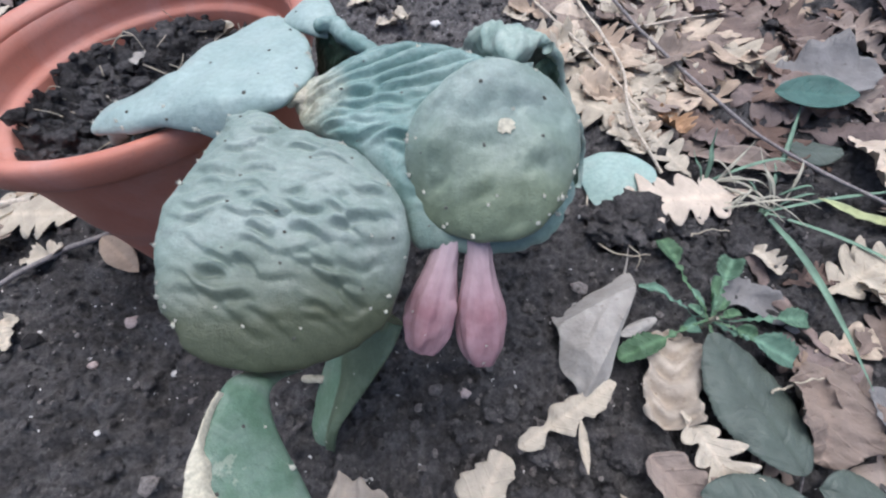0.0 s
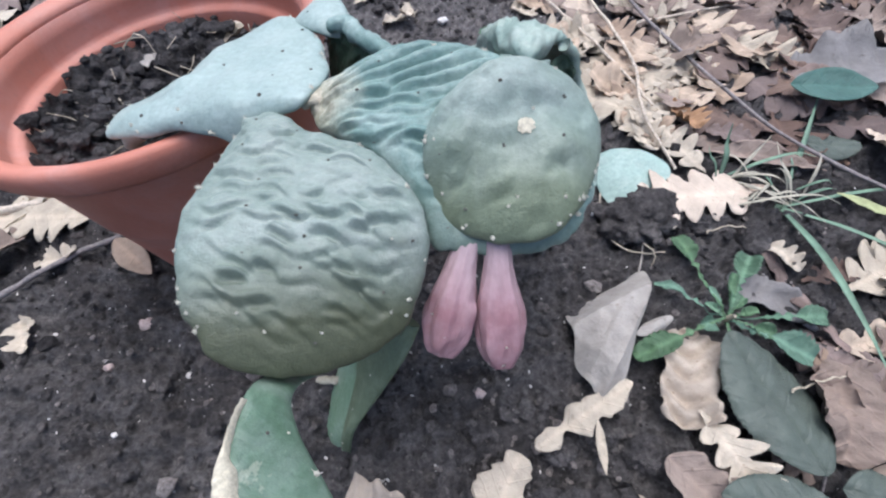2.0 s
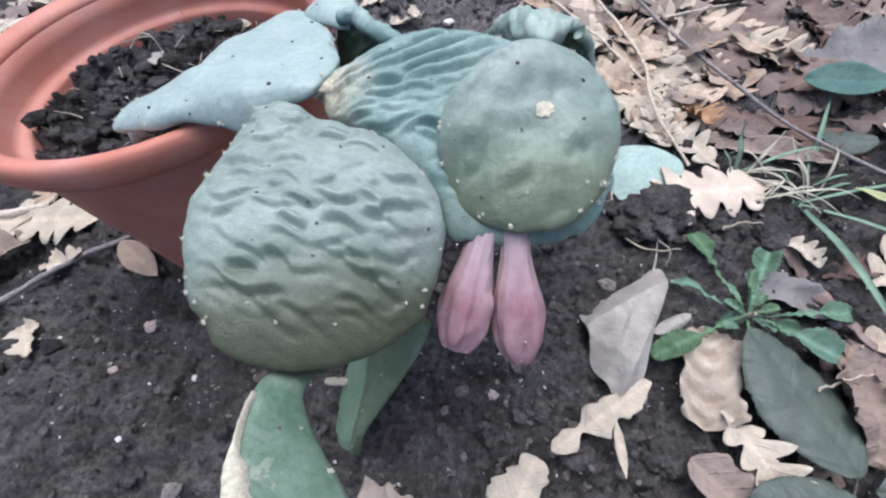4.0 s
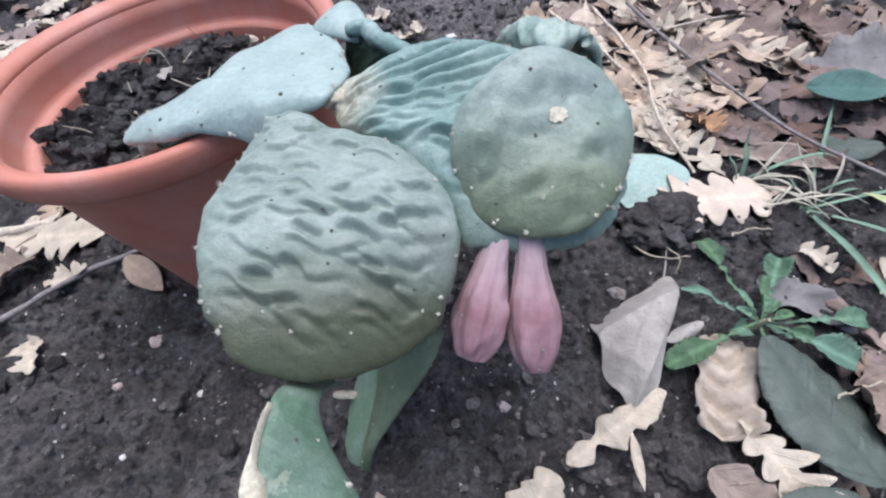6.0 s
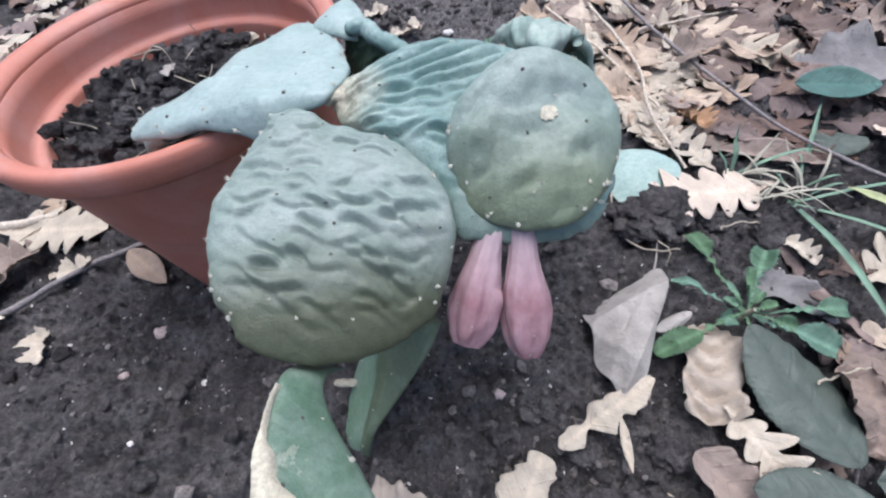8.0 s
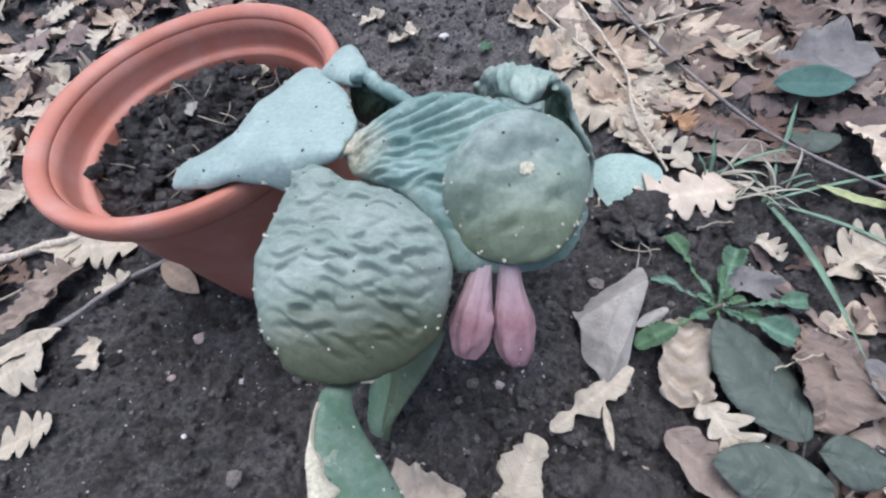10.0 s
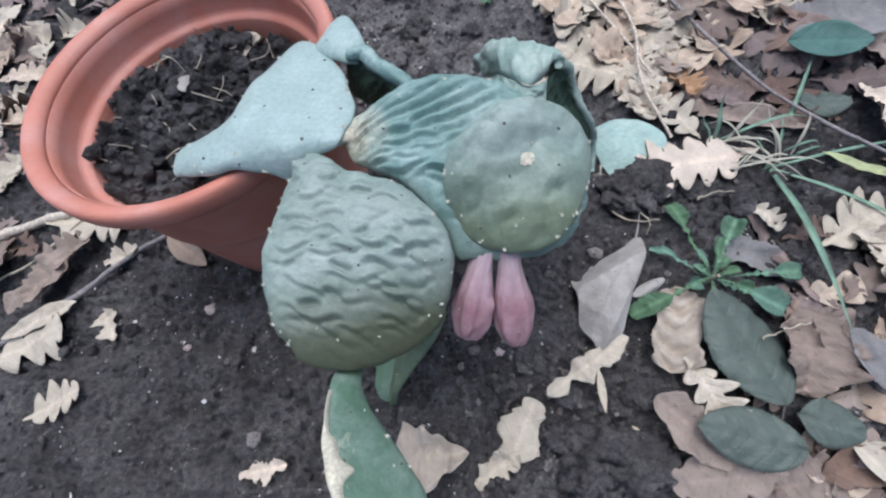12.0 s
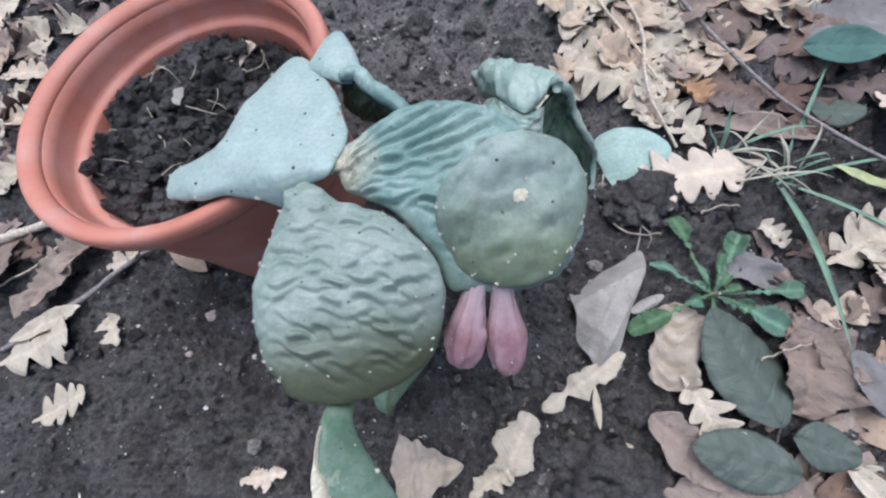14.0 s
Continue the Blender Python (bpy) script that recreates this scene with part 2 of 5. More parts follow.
# ---- the pot and its soil ----
def pot_material():
    s = Shader("terracotta_plastic", 0.5, 0.4)
    c = s.ramp(s.noise(14, 4), (0.3, (0.47, 0.172, 0.115)), (0.7, (0.56, 0.222, 0.156)))
    lime = s.ramp(s.noise(16, 5, 0.65, 0.6, (1, 1, 0.8)), (0.45, (0, 0, 0)), (0.75, (0.36, 0.36, 0.36)))
    c = s.mix(lime, c, (0.6, 0.42, 0.385))
    dust = s.ramp(s.noise(220, 4), (0.55, (0, 0, 0)), (0.75, (0.3, 0.3, 0.3)))
    c = s.mix(dust, c, (0.3, 0.17, 0.13))
    s.color(c)
    s.rough(s.noise(40, 4), 0.38, 0.62)
    s.bump(s.noise(300, 3), 0.0003)
    return s.mat


POTPLASTIC = pot_material()
POT, RIM_Z = (-0.297, 0.348), 0.2385
wall_profile = [(0.0, 0.004), (0.112, 0.004), (0.117, 0.0), (0.121, 0.0), (0.123, 0.004), (0.1265, 0.04), (0.131, 0.085), (0.1345, 0.118), (0.1362, 0.1215),
                (0.1375, 0.126), (0.1425, 0.175), (0.1455, 0.205), (0.147, 0.214), (0.1468, 0.2285), (0.1445, 0.2285), (0.1442, 0.215), (0.1425, 0.2), (0.1415, 0.1965), (0.1385, 0.1945), (0.1335, 0.1935),
                (0.1322, 0.19), (0.1312, 0.17), (0.125, 0.1), (0.119, 0.01), (0.0, 0.01)]
rim_profile = [(0.1472, 0.2125), (0.1515, 0.213), (0.1575, 0.2135), (0.161, 0.2155), (0.1632, 0.2195), (0.1642, 0.226), (0.1642, 0.232), (0.163, 0.2368), (0.1605, 0.239),
               (0.1575, 0.2395), (0.154, 0.2385), (0.1505, 0.2365), (0.148, 0.2345), (0.1462, 0.232), (0.1452, 0.2285), (0.1472, 0.2265)]
pot = new("plant_pot")
tagged(pot, "large round terracotta-coloured plastic plant pot standing on bare soil", "plant pot")
pot.matrix_world = pose(POT[0] + 0.0013, POT[1] - 0.0127, 0.0, -3.0, -0.3, 0)
v, f = lathe(wall_profile, 144)
part_mesh("pot_wall", mesh_of("pot_wall", v, f, POTPLASTIC), pot)
v, f = lathe(rim_profile + rim_profile[:1], 144)
part_mesh("pot_rim", mesh_of("pot_rim", v, f, POTPLASTIC), pot, "thick rolled rim, dusty with lime")

NR, NT = 84, 220
ring = np.repeat(0.1325 * np.linspace(0, 1, NR), NT)
turn = np.tile(np.linspace(0, 2 * math.pi, NT, endpoint=False), NR)
V = np.stack([ring * np.cos(turn), ring * np.sin(turn), 0 * ring], 1)


def pot_soil_height(x, y):
    h = 0.176 + 0.03 * (fbm(x * 14, y * 14, 51) - 0.4)
    h = h - 0.05 * (np.abs(vnoise(x * 62, y * 62, 52) - 0.5) + 0.6 * np.abs(vnoise(x * 115, y * 115, 54) - 0.5)) + 0.024
    h = h - 0.13 * np.maximum(0, y - 0.02)
    return h + 0.006 * (vnoise(x * 190, y * 190, 53) - 0.5) - 0.01 * smoothstep(0.115, 0.133, np.hypot(x, y))


V[:, 2] = pot_soil_height(V[:, 0], V[:, 1])
pot_soil = thing("potting_soil", mesh_of("potting_soil", V, grid_faces(NR, NT, wrap_v=True), PEAT), "black crumbly potting soil filling the pot", "soil")
pot_soil.matrix_world = pot.matrix_world.copy()


# ---- the prickly pear ----
def cactus_material(name, tone, deep, bloom, amount, scar=0.0, bare=None, gloss=0.5, cork=None):
    s = Shader(name, 0.5, gloss)
    c = s.mix(s.ramp(s.noise(18, 4), (0.35, (0, 0, 0)), (0.68, (1, 1, 1))), tone, deep)
    c = s.mix(s.ramp(s.noise(42, 5, 0.6, 0.4), (0.45, (0, 0, 0)), (0.75, (amount,) * 3)), c, bloom)
    # bare: margin colour mixed in towards low y, an olive tint plus painted shade
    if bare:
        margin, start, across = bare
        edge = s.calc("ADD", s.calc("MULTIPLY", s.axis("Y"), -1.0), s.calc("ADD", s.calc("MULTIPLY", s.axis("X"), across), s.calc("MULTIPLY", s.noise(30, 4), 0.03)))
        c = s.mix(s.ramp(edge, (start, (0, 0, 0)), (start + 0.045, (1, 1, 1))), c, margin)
    if cork:
        away = s.t.nodes.new("ShaderNodeVectorMath")
        away.operation = "DISTANCE"
        away.inputs[1].default_value = cork
        s.link(s.co, away.inputs[0])
        reach = s.calc("ADD", away.outputs["Value"], s.calc("MULTIPLY", s.noise(90, 5, 0.7), 0.03))
        c = s.mix(s.ramp(reach, (0.026, (0.9, 0.9, 0.9)), (0.055, (0, 0, 0))), c, s.ramp(s.noise(160, 4), (0.35, (0.24, 0.21, 0.14)), (0.6, (0.5, 0.46, 0.34))))
    c = s.mix(0.6, c, s.ramp(s.noise(230, 5, 0.7), (0.3, (0.72, 0.74, 0.72)), (0.7, (1.22, 1.22, 1.22))), "MULTIPLY")
    scurf = s.ramp(s.noise(75, 5, 0.75, 0.8), (0.6, (0, 0, 0)), (0.75, (0.3, 0.3, 0.3)))
    c = s.mix(scurf, c, s.mix(1.0, c, (1.3, 1.24, 1.16), "MULTIPLY"))
    if scar:
        c = s.mix(s.ramp(s.noise(60, 4, 0.7), (0.64, (0, 0, 0)), (0.68, (scar,) * 3)), c, (0.6, 0.58, 0.45))
    s.color(c)
    s.rough(s.noise(60, 3), 0.36, 0.56)
    s.bump(s.noise(900, 3), 0.0004)
    s.bump(s.noise(150, 4, 0.65), 0.0008)
    s.bump(s.noise(45, 3), 0.0005)
    return s.mat


# olive lower margin, darkened well below the skin tone to paint in shade
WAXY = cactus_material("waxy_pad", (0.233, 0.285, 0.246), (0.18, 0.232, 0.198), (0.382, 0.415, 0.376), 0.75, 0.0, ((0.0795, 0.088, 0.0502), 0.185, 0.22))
# lower rim tinted darker: its shade is put into the margin colour
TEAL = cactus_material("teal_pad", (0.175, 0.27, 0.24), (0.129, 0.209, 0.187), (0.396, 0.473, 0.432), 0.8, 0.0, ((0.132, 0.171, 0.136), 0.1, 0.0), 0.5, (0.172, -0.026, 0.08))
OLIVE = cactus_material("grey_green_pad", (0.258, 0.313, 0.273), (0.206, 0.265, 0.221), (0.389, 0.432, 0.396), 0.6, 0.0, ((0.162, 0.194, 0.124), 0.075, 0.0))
PALEPAD = cactus_material("pale_pad", (0.335, 0.415, 0.381), (0.297, 0.373, 0.34), (0.443, 0.504, 0.469), 0.4)
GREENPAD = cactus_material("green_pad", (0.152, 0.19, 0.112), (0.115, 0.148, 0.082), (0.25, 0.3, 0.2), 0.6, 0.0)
FADED = cactus_material("faded_pad", (0.307, 0.39, 0.338), (0.223, 0.3, 0.251), (0.53, 0.56, 0.482), 0.6)
LEGPAD = cactus_material("leg_pad", (0.13, 0.205, 0.14), (0.075, 0.135, 0.082), (0.29, 0.35, 0.3), 0.6, 0.25)
# lighter, greener counterpart of GREENPAD that paints the flank as lit
LITFLANK = cactus_material("lit_pad_flank", (0.205, 0.315, 0.205), (0.15, 0.225, 0.125), (0.33, 0.41, 0.32), 0.7)
# green deepened to put the shade of hollow and overhanging faces into the colour
SHADEDPAD = cactus_material("shaded_pad", (0.0742, 0.112, 0.0772), (0.053, 0.085, 0.0579), (0.138, 0.17, 0.116), 0.3, 0.0, None, 0.2)
MINT = cactus_material("mint_pad", (0.31, 0.42, 0.37), (0.26, 0.36, 0.31), (0.44, 0.51, 0.46), 0.5)
CORK = plain_material("corky_node", (0.42, 0.38, 0.29), 0.8, 0.35, 160)
SCAR = plain_material("dry_scar", (0.55, 0.5, 0.38), 0.85, 0.25, 400)
AREOLE = plain_material("dark_areole", (0.11, 0.105, 0.09), 0.9, 0.3, 900)
TUFT = plain_material("pale_areole", (0.62, 0.6, 0.5), 0.9, 0.2, 900)


def creases(u, w, pitch, length, seed, slant):
    """Many short overlapping folds: a valley with a raised lip above it."""
    rnd = random.Random(seed)
    out = 0.0 * u
    for j in range(-14, 15):
        for i in range(-5, 6):
            cu, cw = (i + 0.5 * (j % 2) + rnd.uniform(-0.5, 0.5)) * length, (j + rnd.uniform(-0.45, 0.45)) * pitch
            reach, a, bow = length * rnd.uniform(0.24, 0.6), slant * cw + rnd.gauss(0, 0.16), rnd.uniform(-9, 9)
            depth, s = rnd.choice((0.35, 0.6, 0.8, 1.0)), pitch * rnd.uniform(0.2, 0.32)
            du = u - cu
            p = w - cw - a * du - bow * du * du + 0.002 * np.sin(du * 240 + 5 * i + j)
            out = out + depth * np.exp(-(du / reach) ** 4) * (0.75 * np.exp(-((p - 1.6 * s) / (1.4 * s)) ** 2) - np.exp(-(p / s) ** 2))
    return out


def wrinkles(x, y, angle, pitch, seed, fan=None):
    """Wavy broken folds with narrow valleys across a shrivelled pad, 0 to 1."""
    c, s = math.cos(angle), math.sin(angle)
    u, w = x * c + y * s, -x * s + y * c
    if fan:
        dx, dy = x - fan[0], y - fan[1]
        u, w = 0.8 * np.hypot(dx, dy), 0.1 * np.arctan2(dy, dx)
    fine = 0.18 * (fbm(u * 70, w * 210, seed + 24) - 0.5)
    if not fan:
        return 0.65 + 0.66 * (0.7 + 0.45 * smoothstep(0.3, 0.55, fbm(u * 16 + 3, w * 26, seed + 41, 2))) * creases(u, w, pitch, 0.023, seed, 3.5) + fine + 0.3 * (fbm(u * 45, w * 90, seed + 40) - 0.5)
    braid = 0.65 + 0.62 * creases(u - 0.1, w, 0.95 * pitch, 0.034, seed, 0.0) + fine
    phase = w / pitch + 1.6 * (fbm(u * 10, w * 9, seed + 4) - 0.5) + 1.5 * (fbm(u * 30, w * 26, seed + 6) - 0.5)
    fold = np.abs(np.sin(math.pi * phase)) ** 0.8
    gate = smoothstep(0.30, 0.52, fbm(u * 34, w * 62, seed + 8))
    small = np.abs(2 * vnoise(u * 50, w * 150, seed + 9) - 1)
    near = 1 - smoothstep(0.05, 0.09, u + 0.25 * (fbm(x * 20, y * 20, seed + 30) - 0.5) - 0.35 * np.maximum(0, y - 0.01))
    return (0.8 + (fold - 0.8) * gate + 0.22 * (small - 0.5)) * near + braid * (1 - near)


def pad_surface(outline, center, height, thick, crease, seed, nt=240, nr=90, belly=3.0, fan=None):
    """A cactus pad as two skins that meet in a rounded edge; x and y lie in plan, height(dx, dy) lifts the middle surface."""
    O = closed_outline(np.array(outline, float) / 100 - np.array(center, float), nt)
    ang = np.linspace(0, 2 * math.pi, nt, endpoint=False)
    ca, sa = np.cos(ang), np.sin(ang)
    O = O * (1 + 0.008 * np.sin(ang * 19 + seed) * vnoise(ca * 2, sa * 2, seed) + 0.03 * (vnoise(ca * 5, sa * 5, seed + 1) - 0.5) + (0.016 if crease[0] > 0.005 else 0.006) * (vnoise(ca * 17, sa * 17, seed + 2) - 0.5))[:, None]
    amp, angle, pitch, lump = crease
    top, low = [], []
    for q in np.sin(np.linspace(0, math.pi / 2, nr)):
        p = O * q
        edge = max(0.0, 1 - q ** belly) ** 0.5
        h = height(p[:, 0], p[:, 1])
        w = amp * (wrinkles(p[:, 0], p[:, 1], angle, pitch, seed, fan) - 0.65) * (0.25 + 0.75 * smoothstep(-0.06, -0.032, p[:, 1])) * (1 - 0.6 * q ** 8) * min(1, 8 * (1 - q)) if amp else 0.0 * h
        l = lump * (fbm(p[:, 0] * 27, p[:, 1] * 27, seed + 2, 2) - 0.5) * (0.4 + 0.6 * edge)
        top.append(np.c_[p, h + 0.5 * thick * edge + w + l])
        low.append(np.c_[p, h - 0.5 * thick * edge + 0.6 * w + l])
    V = np.vstack(top + low)
    return V, grid_faces(nr, nt, wrap_v=True) + grid_faces(nr, nt, wrap_v=True, base=nr * nt, flip=True), nt * nr


HOME = Vector((-0.283, 0.25, 0.18))
cactus = new("prickly_pear_cactus")
cactus.location = HOME
tagged(cactus, "shrivelled blue-green prickly pear cactus hanging over the pot's rim", "cactus")


def bead_mesh(material):
    """One small rounded spine cushion, 1 m across its radius, to be scaled."""
    V = [(rr * math.cos(a * math.pi / 3 + k), rr * math.sin(a * math.pi / 3 + k), z) for k, (rr, z) in enumerate(((1.0, -0.2), (0.75, 0.35))) for a in range(6)] + [(0, 0, 0.6)]
    F = [(i, (i + 1) % 6, 6 + (i + 1) % 6, 6 + i) for i in range(6)] + [(6 + i, 6 + (i + 1) % 6, 12) for i in range(6)]
    return mesh_of("areole", V, F, material)


def burr_mesh(material):
    """A woolly cushion with a few short stiff hairs, 1 m across its radius, to be scaled."""
    rnd = random.Random(8)
    V = [(rr * math.cos(a * math.pi / 3 + k), 0.8 * rr * math.sin(a * math.pi / 3 + k), z) for k, (rr, z) in enumerate(((0.9, -0.3), (0.65, 0.3))) for a in range(6)] + [(0, 0, 0.55)]
    F = [(i, (i + 1) % 6, 6 + (i + 1) % 6, 6 + i) for i in range(6)] + [(6 + i, 6 + (i + 1) % 6, 12) for i in range(6)]
    for k in range(7):
        a, up = 2 * math.pi * k / 7 + rnd.uniform(-0.3, 0.3), rnd.uniform(0.5, 1.3)
        tip = Vector((math.cos(a), math.sin(a), up)) * rnd.uniform(0.9, 1.6)
        side = Vector((-math.sin(a), math.cos(a), 0)) * 0.16
        n = len(V)
        V += [tuple(side), tuple(-side), (0, 0, 0.3), tuple(tip)]
        F += [(n, n + 1, n + 3), (n + 1, n + 2, n + 3), (n + 2, n, n + 3)]
    return mesh_of("areole", V, F, material)


DARK_BEAD, PALE_BEAD = bead_mesh(AREOLE), burr_mesh(TUFT)


def areoles(pad, V, count, bead, seed, spacing=0.026, size=0.00085, edge=False, nt=240, nr=90):
    """Scatter the little spine cushions of a pad over its upper skin."""
    rnd = random.Random(seed)
    chosen = []
    for _ in range(count * 60):
        i = rnd.randrange(int(nr * (0.74 if edge else 0.05)), int(nr * (0.94 if edge else 0.72)))
        p = V[i * nt + rnd.randrange(nt)]
        if len(chosen) < count and all((p[0] - q[0]) ** 2 + (p[1] - q[1]) ** 2 > spacing ** 2 for q in chosen):
            chosen.append(p)
            r = size * rnd.uniform(0.7, 1.35)
            part_mesh("areole", bead, pad).matrix_basis = Matrix.Translation(Vector(p)) @ Matrix.Diagonal((r * 1.3, r, r, 1))


def tufts_at(pad, V, bead, size, places):
    """Spine cushions at given places of a pad, in plan."""
    W = V[:, :2] + np.array([HOME[0], HOME[1]])
    for k, (x, y) in enumerate(places):
        p = V[np.argmin(((W - (x, y)) ** 2).sum(1))]
        part_mesh("areole", bead, pad).matrix_basis = Matrix.Translation(Vector(p)) @ pose(0, 0, 0, 0, 0, 67 * k) @ Matrix.Scale(size * (0.85 + 0.3 * ((k * 7) % 5) / 4), 4)


def add_pad(outline, center, z0, slope, curve, thick, material, crease, label, seed, dots=12, belly=3.0, droop=None, fan=None):
    a, b = slope
    cxx, cxy, cyy = curve

    def height(x, y):
        h = z0 + a * x + b * y + cxx * x * x + cxy * x * y + cyy * y * y
        if droop:
            dx, dy, start, amount = droop
            h = h - amount * np.maximum(0, dx * x + dy * y - start) ** 2
        return h

    V, F, n = pad_surface(outline, center, height, thick, crease, seed, belly=belly, fan=fan)
    V = V + np.array([center[0] - HOME[0], center[1] - HOME[1], -HOME[2]])
    pad = part_mesh("pad", mesh_of("pad", V, F, material), cactus, label)
    if dots:
        areoles(pad, V[:n], dots, DARK_BEAD, seed)
        areoles(pad, V[:n], dots // 2, PALE_BEAD, seed + 50, 0.018, 0.0017, True)
    return pad, V[:n]


PAD_FRONT = [(-14.9, 19.0), (-14.8, 20.5), (-13.7, 21.2), (-12.3, 20.7), (-10.9, 19.5), (-9.0, 18.7), (-7.3, 18.1), (-5.8, 17.0), (-4.4, 15.4), (-3.6, 13.6), (-3.5, 12.0), (-3.9, 10.3), (-4.7, 8.6), (-5.9, 7.3),
             (-7.6, 6.3), (-9.8, 5.5), (-11.7, 5.2), (-13.4, 5.6), (-14.6, 6.8), (-15.5, 8.7), (-16.0, 10.7), (-16.3, 12.8), (-16.0, 14.8), (-15.6, 16.6)]
PAD_ROUND = [(-1.3, 20.6), (0.0, 21.3), (1.7, 21.9), (3.3, 22.2), (5.0, 22.2), (6.4, 21.5), (7.2, 20.0), (7.1, 18.2), (6.6, 16.7), (5.6, 14.8), (4.0, 13.2), (2.0, 12.7), (0.2, 12.9), (-1.6, 13.7),
             (-2.9, 15.0), (-3.6, 16.6), (-3.6, 18.2), (-2.6, 19.8)]
PAD_BACK = [(-11.4, 22.2), (-10.9, 23.5), (-9.2, 24.8), (-7.4, 25.8), (-5.4, 26.4), (-3.0, 26.7), (-0.5, 26.3), (1.4, 25.6), (3.0, 24.6), (5.2, 21.5), (7.1, 17.6), (6.5, 15.9), (5.5, 14.4), (3.8, 13.2),
            (1.4, 12.7), (-2.0, 12.9), (-3.5, 13.3), (-4.2, 15.5), (-6.9, 18.6), (-9.2, 20.0), (-10.6, 20.8)]
PAD_RIM = [(-27.0, 22.6), (-27.5, 24.6), (-25.8, 25.2), (-23.6, 25.8), (-22.2, 27.2), (-21.2, 29.2), (-20.0, 31.8), (-18.6, 34.2), (-16.8, 35.8), (-15.4, 35.2), (-13.6, 32.8), (-12.0, 30.2), (-11.0, 27.5),
           (-10.2, 24.6), (-10.8, 23.0), (-11.5, 21.4), (-14.2, 21.0), (-15.5, 20.1), (-18.0, 20.7), (-20.8, 21.4), (-23.8, 21.6), (-25.6, 22.0)]
PAD_FAR = [(-14.9, 33.8), (-14.2, 35.0), (-13.4, 36.4), (-12.5, 37.4), (-11.6, 36.8), (-10.7, 35.0), (-9.9, 33.0), (-9.8, 31.7), (-11.3, 31.3), (-12.9, 31.9), (-14.1, 32.8)]
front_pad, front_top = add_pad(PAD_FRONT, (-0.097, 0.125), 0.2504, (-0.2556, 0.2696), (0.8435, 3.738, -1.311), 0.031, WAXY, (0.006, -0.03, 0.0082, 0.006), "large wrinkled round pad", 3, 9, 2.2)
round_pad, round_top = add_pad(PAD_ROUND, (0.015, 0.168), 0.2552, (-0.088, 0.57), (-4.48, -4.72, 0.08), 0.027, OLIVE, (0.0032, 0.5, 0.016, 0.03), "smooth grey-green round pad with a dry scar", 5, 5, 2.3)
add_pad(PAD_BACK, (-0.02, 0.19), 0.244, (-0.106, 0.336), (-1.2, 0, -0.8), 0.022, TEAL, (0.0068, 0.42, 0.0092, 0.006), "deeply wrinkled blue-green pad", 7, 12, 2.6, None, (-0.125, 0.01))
rim_pad, rim_top = add_pad(PAD_RIM, (-0.17, 0.262), 0.254, (0.126, -0.1424), (-0.422, -0.428, -0.115), 0.025, PALEPAD, (0.0, 0, 0.01, 0.013), "pale smooth triangular pad resting on the rim", 9, 2, 2.4, (0, -1, 0.042, 50.0))
far_pad, far_top = add_pad(PAD_FAR, (-0.122, 0.343), 0.251, (0.05, -0.02), (-6, 3, -5), 0.012, PALEPAD, (0.0, 0, 0.01, 0.006), "small pale folded pad", 11, 2)
for pad, top, outline, mid, size, chosen in ((rim_pad, rim_top, PAD_RIM, (-17, 26.2), 0.0021, (1, 2, 3, 5, 7, 9, 11, 12, 14, 18, 20)), (round_pad, round_top, PAD_ROUND, (1.5, 16.8), 0.0021, (6, 8, 9, 10, 12, 13, 15, 16)),
                                                (front_pad, front_top, PAD_FRONT, (-9.7, 12.5), 0.0018, (1, 6, 8, 12, 18, 19, 20, 22, 23))):
    tufts_at(pad, top, PALE_BEAD, size, [((mid[0] + 0.975 * (outline[k][0] - mid[0])) / 100, (mid[1] + 0.975 * (outline[k][1] - mid[1])) / 100) for k in chosen])
tufts_at(front_pad, front_top, PALE_BEAD, 0.0012, [(-0.0528, 0.1201), (-0.1258, 0.0784), (-0.1143, 0.0711), (-0.0887, 0.0732), (-0.0555, 0.0865), (-0.1432, 0.071), (-0.037, 0.1156), (-0.148, 0.077), (-0.072, 0.179), (-0.153, 0.172)])
tufts_at(front_pad, front_top, DARK_BEAD, 0.0011, [(-0.1372, 0.1732), (-0.0968, 0.1181), (-0.137, 0.198), (-0.089, 0.165), (-0.125, 0.131)])
tufts_at(round_pad, round_top, PALE_BEAD, 0.0014, [(0.017, 0.1445), (0.012, 0.1405), (0.043, 0.1445), (0.0635, 0.158), (-0.0262, 0.155), (-0.029, 0.179), (-0.013, 0.138), (0.052, 0.146), (0.047, 0.1385), (0.067, 0.171), (0.061, 0.152), (0.028, 0.191)])
tufts_at(round_pad, round_top, DARK_BEAD, 0.0012, [(0.0105, 0.1712), (0.0441, 0.1746), (0.010, 0.199), (0.047, 0.202)])
tufts_at(rim_pad, rim_top, PALE_BEAD, 0.0018, [(-0.1766, 0.2075), (-0.268, 0.231), (-0.222, 0.277), (-0.2, 0.222), (-0.109, 0.268), (-0.112, 0.284), (-0.258, 0.25), (-0.205, 0.308), (-0.24, 0.221)])
tufts_at(rim_pad, rim_top, DARK_BEAD, 0.0015, [(-0.198, 0.2144), (-0.138, 0.2726), (-0.1408, 0.2211), (-0.205, 0.258), (-0.135, 0.315), (-0.113, 0.248), (-0.232, 0.226)])

